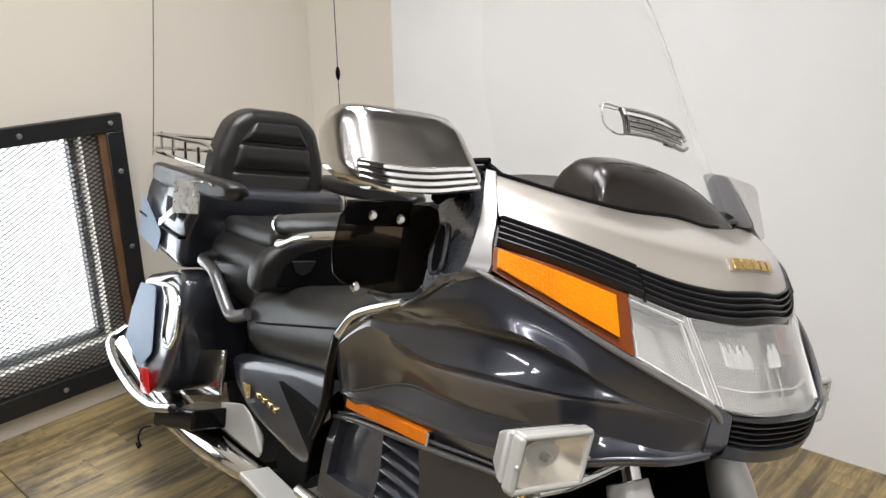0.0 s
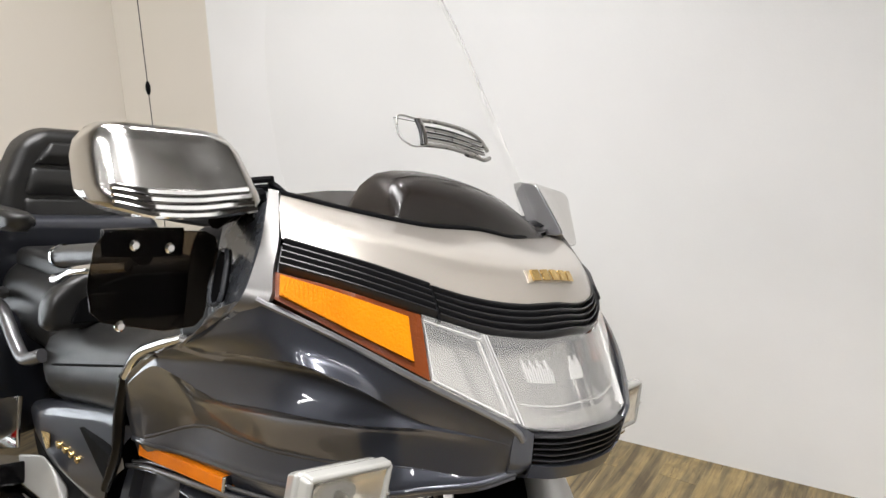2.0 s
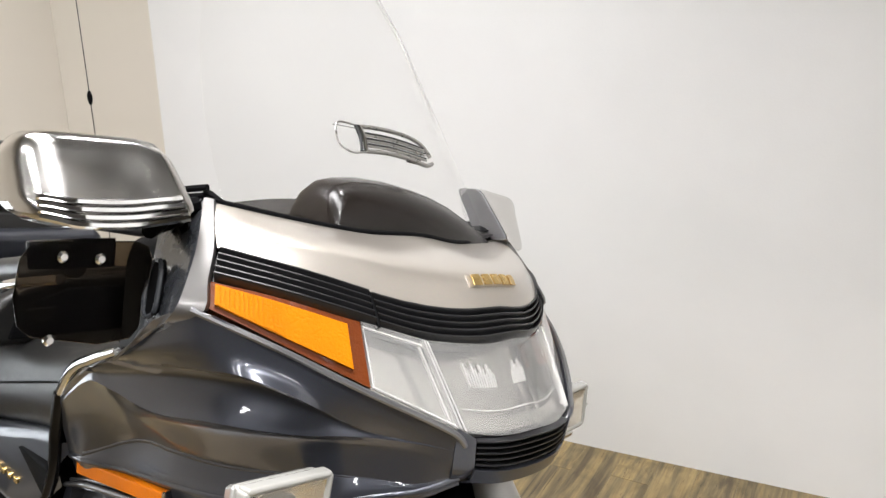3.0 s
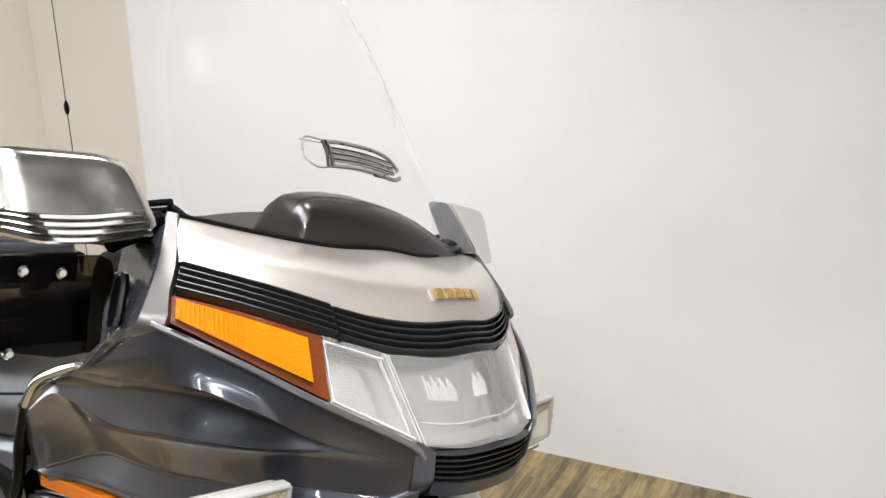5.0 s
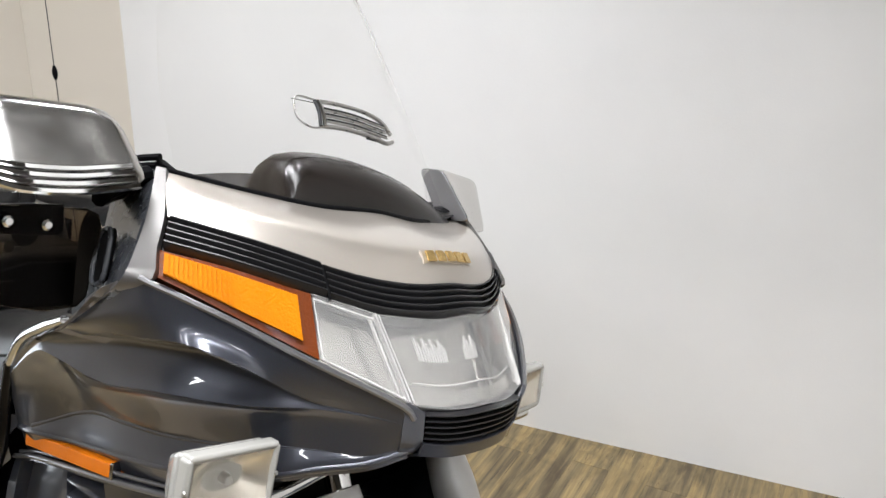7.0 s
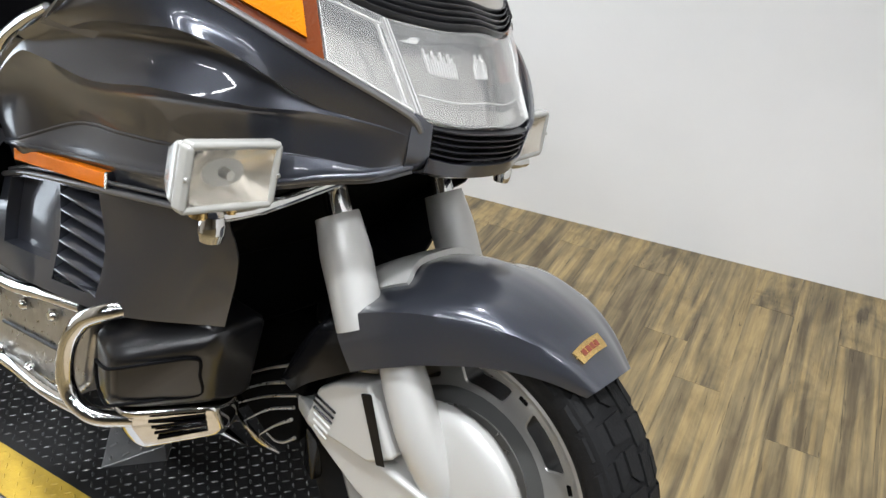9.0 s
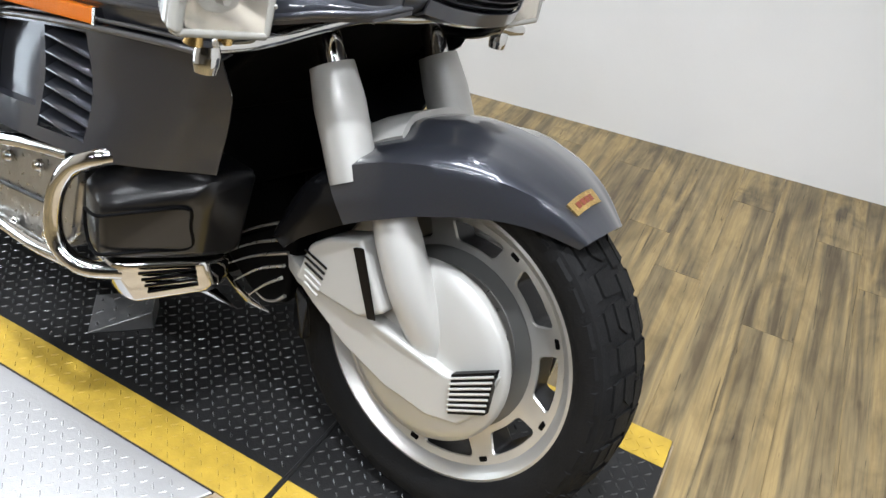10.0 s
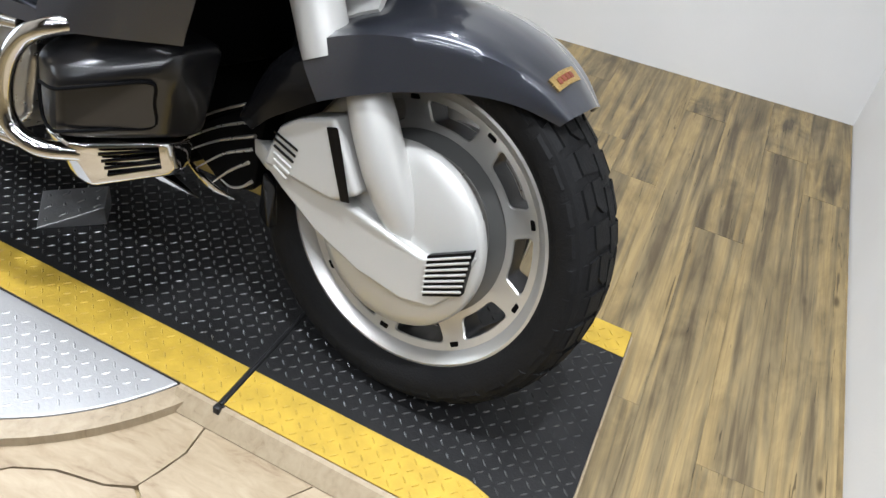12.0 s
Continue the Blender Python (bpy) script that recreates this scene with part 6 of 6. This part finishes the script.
trunk = bpart("trunk", hull([(x, s * y, z) for s in (-1, 1) for x, y, z in ((-1.78, 0.24, 0.86), (-1.80, 0.29, 0.72), (-1.82, 0.28, 0.60), (-2.20, 0.27, 0.60), (-2.26, 0.26, 0.74), (-2.22, 0.24, 0.86))], 0.035, 4), PAINT, "charcoal top trunk behind the seats")
bpart("trunk_seam", hull([(x, s * y, z) for s in (-1, 1) for x, y, z in ((-1.81, 0.2925, 0.705), (-1.81, 0.2925, 0.698), (-2.2, 0.286, 0.70), (-2.2, 0.286, 0.693))], 0), BLACK, "", trunk)
for f in MIRRORED:
    bpart("trunk_lens", hull(f([(-1.95, -0.294, 0.685), (-2.19, -0.286, 0.77), (-2.22, -0.278, 0.62), (-1.98, -0.292, 0.605), (-2.05, -0.26, 0.66)]), 0.008, 3), REFLECTIONLENS, "trunk lens in the same painted reflection blue", trunk)
    bpart("latch", hull(f([(-1.93, -0.295, 0.81), (-1.84, -0.295, 0.81), (-1.84, -0.295, 0.74), (-1.93, -0.295, 0.74), (-1.88, -0.27, 0.78)]), 0.004, 2), BLACK, "", trunk)
rack = bpart("luggage_rack", tube([(-1.90, -0.17, 0.87), (-1.90, -0.175, 0.955), (-2.15, -0.178, 0.95), (-2.42, -0.175, 0.93), (-2.42, 0.175, 0.93), (-2.15, 0.178, 0.95), (-1.90, 0.175, 0.955), (-1.90, 0.17, 0.87)], 0.007, 10, 80), CHROME, "chrome luggage rack")
bpart("rack_rail", tube([(-1.90, -0.18, 0.90), (-2.42, -0.18, 0.88), (-2.42, 0.18, 0.88), (-1.90, 0.18, 0.90)], 0.006, 8, 60), CHROME, "", rack)
for x in (-2.0, -2.12, -2.24, -2.36):
    bpart("rack_strut", tube([(x, -0.178, 0.885), (x - 0.02, -0.178, 0.945)], 0.005, 8, 2), CHROME, "", rack)
aerial = bpart("aerial", tube([(-2.38, -0.20, 0.86), (-2.43, -0.20, 1.06), (-2.59, -0.20, 1.60)], 0.0016, 6, 12), STEEL, "thin radio aerial")
holder = bpart("drink_holder", hull([(-1.665, -0.372, 0.905), (-1.575, -0.335, 0.918), (-1.57, -0.335, 0.825), (-1.66, -0.372, 0.808), (-1.668, -0.366, 0.905), (-1.578, -0.329, 0.918), (-1.573, -0.329, 0.825), (-1.663, -0.366, 0.808)], 0.002, 1), BRUSHED, "folding metal plate on an arm")
bpart("holder_arm", hull([(-1.87, -0.335, 0.745), (-1.86, -0.335, 0.72), (-1.64, -0.36, 0.85), (-1.64, -0.36, 0.825), (-1.87, -0.328, 0.745), (-1.64, -0.352, 0.85)], 0.003, 1), BRUSHED, "", holder)
bpart("holder_rod", tube([(-1.60, -0.35, 0.905), (-1.54, -0.33, 0.918), (-1.50, -0.33, 0.915)], 0.003, 6, 10), CHROME, "", holder)
bpart("tank_cover", hull([(-0.60, -0.20, 0.90), (-0.60, 0.20, 0.90), (-1.02, -0.15, 0.80), (-1.02, 0.15, 0.80), (-0.60, -0.24, 0.66), (-0.60, 0.24, 0.66), (-1.05, -0.19, 0.52), (-1.05, 0.19, 0.52)], 0.04, 4), GLOSSBLACK, "black false tank cover")
bpart("rear_wheel", spun([(0.19, -0.05), (0.22, -0.075), (0.27, -0.082), (0.295, -0.06), (0.303, 0), (0.295, 0.06), (0.27, 0.082), (0.22, 0.075), (0.19, 0.05), (0.10, 0.05), (0.10, -0.05), (0.19, -0.05)], 80, pose(-1.69, 0.02, 0.3025)), RUBBER, "black rear tyre and wheel", at=NONE)
for f in MIRRORED:
    bpart("silencer", tube(f([(-1.20, -0.20, 0.20), (-1.45, -0.25, 0.19), (-1.75, -0.27, 0.185), (-2.25, -0.27, 0.21)]), [0.03, 0.05, 0.055, 0.045], 20, 40), CHROME, "chrome silencer")
    board = bpart("footboard", hull(f([(-1.22, -0.30, 0.255), (-1.0, -0.31, 0.275), (-1.0, -0.23, 0.275), (-1.22, -0.22, 0.255), (-1.22, -0.30, 0.235), (-1.0, -0.31, 0.255), (-1.0, -0.23, 0.255), (-1.22, -0.22, 0.235)]), 0.006), CREAM, "passenger footboard")
bpart("stand", tube([(-0.90, 0.18, 0.25), (-0.84, 0.29, 0.14), (-0.80, 0.385, 0.09)], [0.016, 0.014, 0.016], 10, 10), DARK, "side stand propping the machine")
cable = bpart("loose_cable", tube([(-1.70, -0.36, 0.165), (-1.74, -0.37, 0.14), (-1.75, -0.375, 0.11), (-1.73, -0.375, 0.095)], 0.003, 6, 20), BLACK, "loose black cable with a plug")
bpart("plug", hull([(-1.745, -0.383, 0.100), (-1.715, -0.383, 0.100), (-1.715, -0.383, 0.086), (-1.745, -0.383, 0.086), (-1.73, -0.365, 0.093)], 0.002, 1), BLACK, "", cable)

for ob in bike.children_recursive:
    if ob.data and ob.data.materials and ob.data.materials[0] in (LENS, CLEAR, SMOKE, GLASS):
        ob.visible_shadow = False

# ---- loose flap on the track ----
flap = thing("loading_flap", pose(-1.08, 1.30, 0), "small loose grey tread plate flap on the track", "ramp flap")
part("flap_plate", hull([(-0.03, -0.085, 0.003), (-0.105, 0.012, 0.003), (0.030, 0.060, 0.045), (0.070, 0.0, 0.045), (-0.03, -0.085, 0.0), (-0.105, 0.012, 0.0), (0.030, 0.060, 0.0), (0.070, 0.0, 0.0)], 0.0015, 1), TREADGREY, flap, "", 0)
for i in range(4):
    for j in range(3):
        u, v = (i + 0.5) / 4, (j + 0.5) / 3
        p = Vector((-0.03, -0.085, 0.004)).lerp(Vector((-0.105, 0.012, 0.004)), v).lerp(Vector((0.070, 0, 0.046)).lerp(Vector((0.03, 0.06, 0.046)), v), u)
        part("tread_bar", block((0.016, 0.005, 0.003), tuple(p), (0, -20, 45 if (i + j) % 2 else -45), 0.001, 1), TREADGREY, flap)
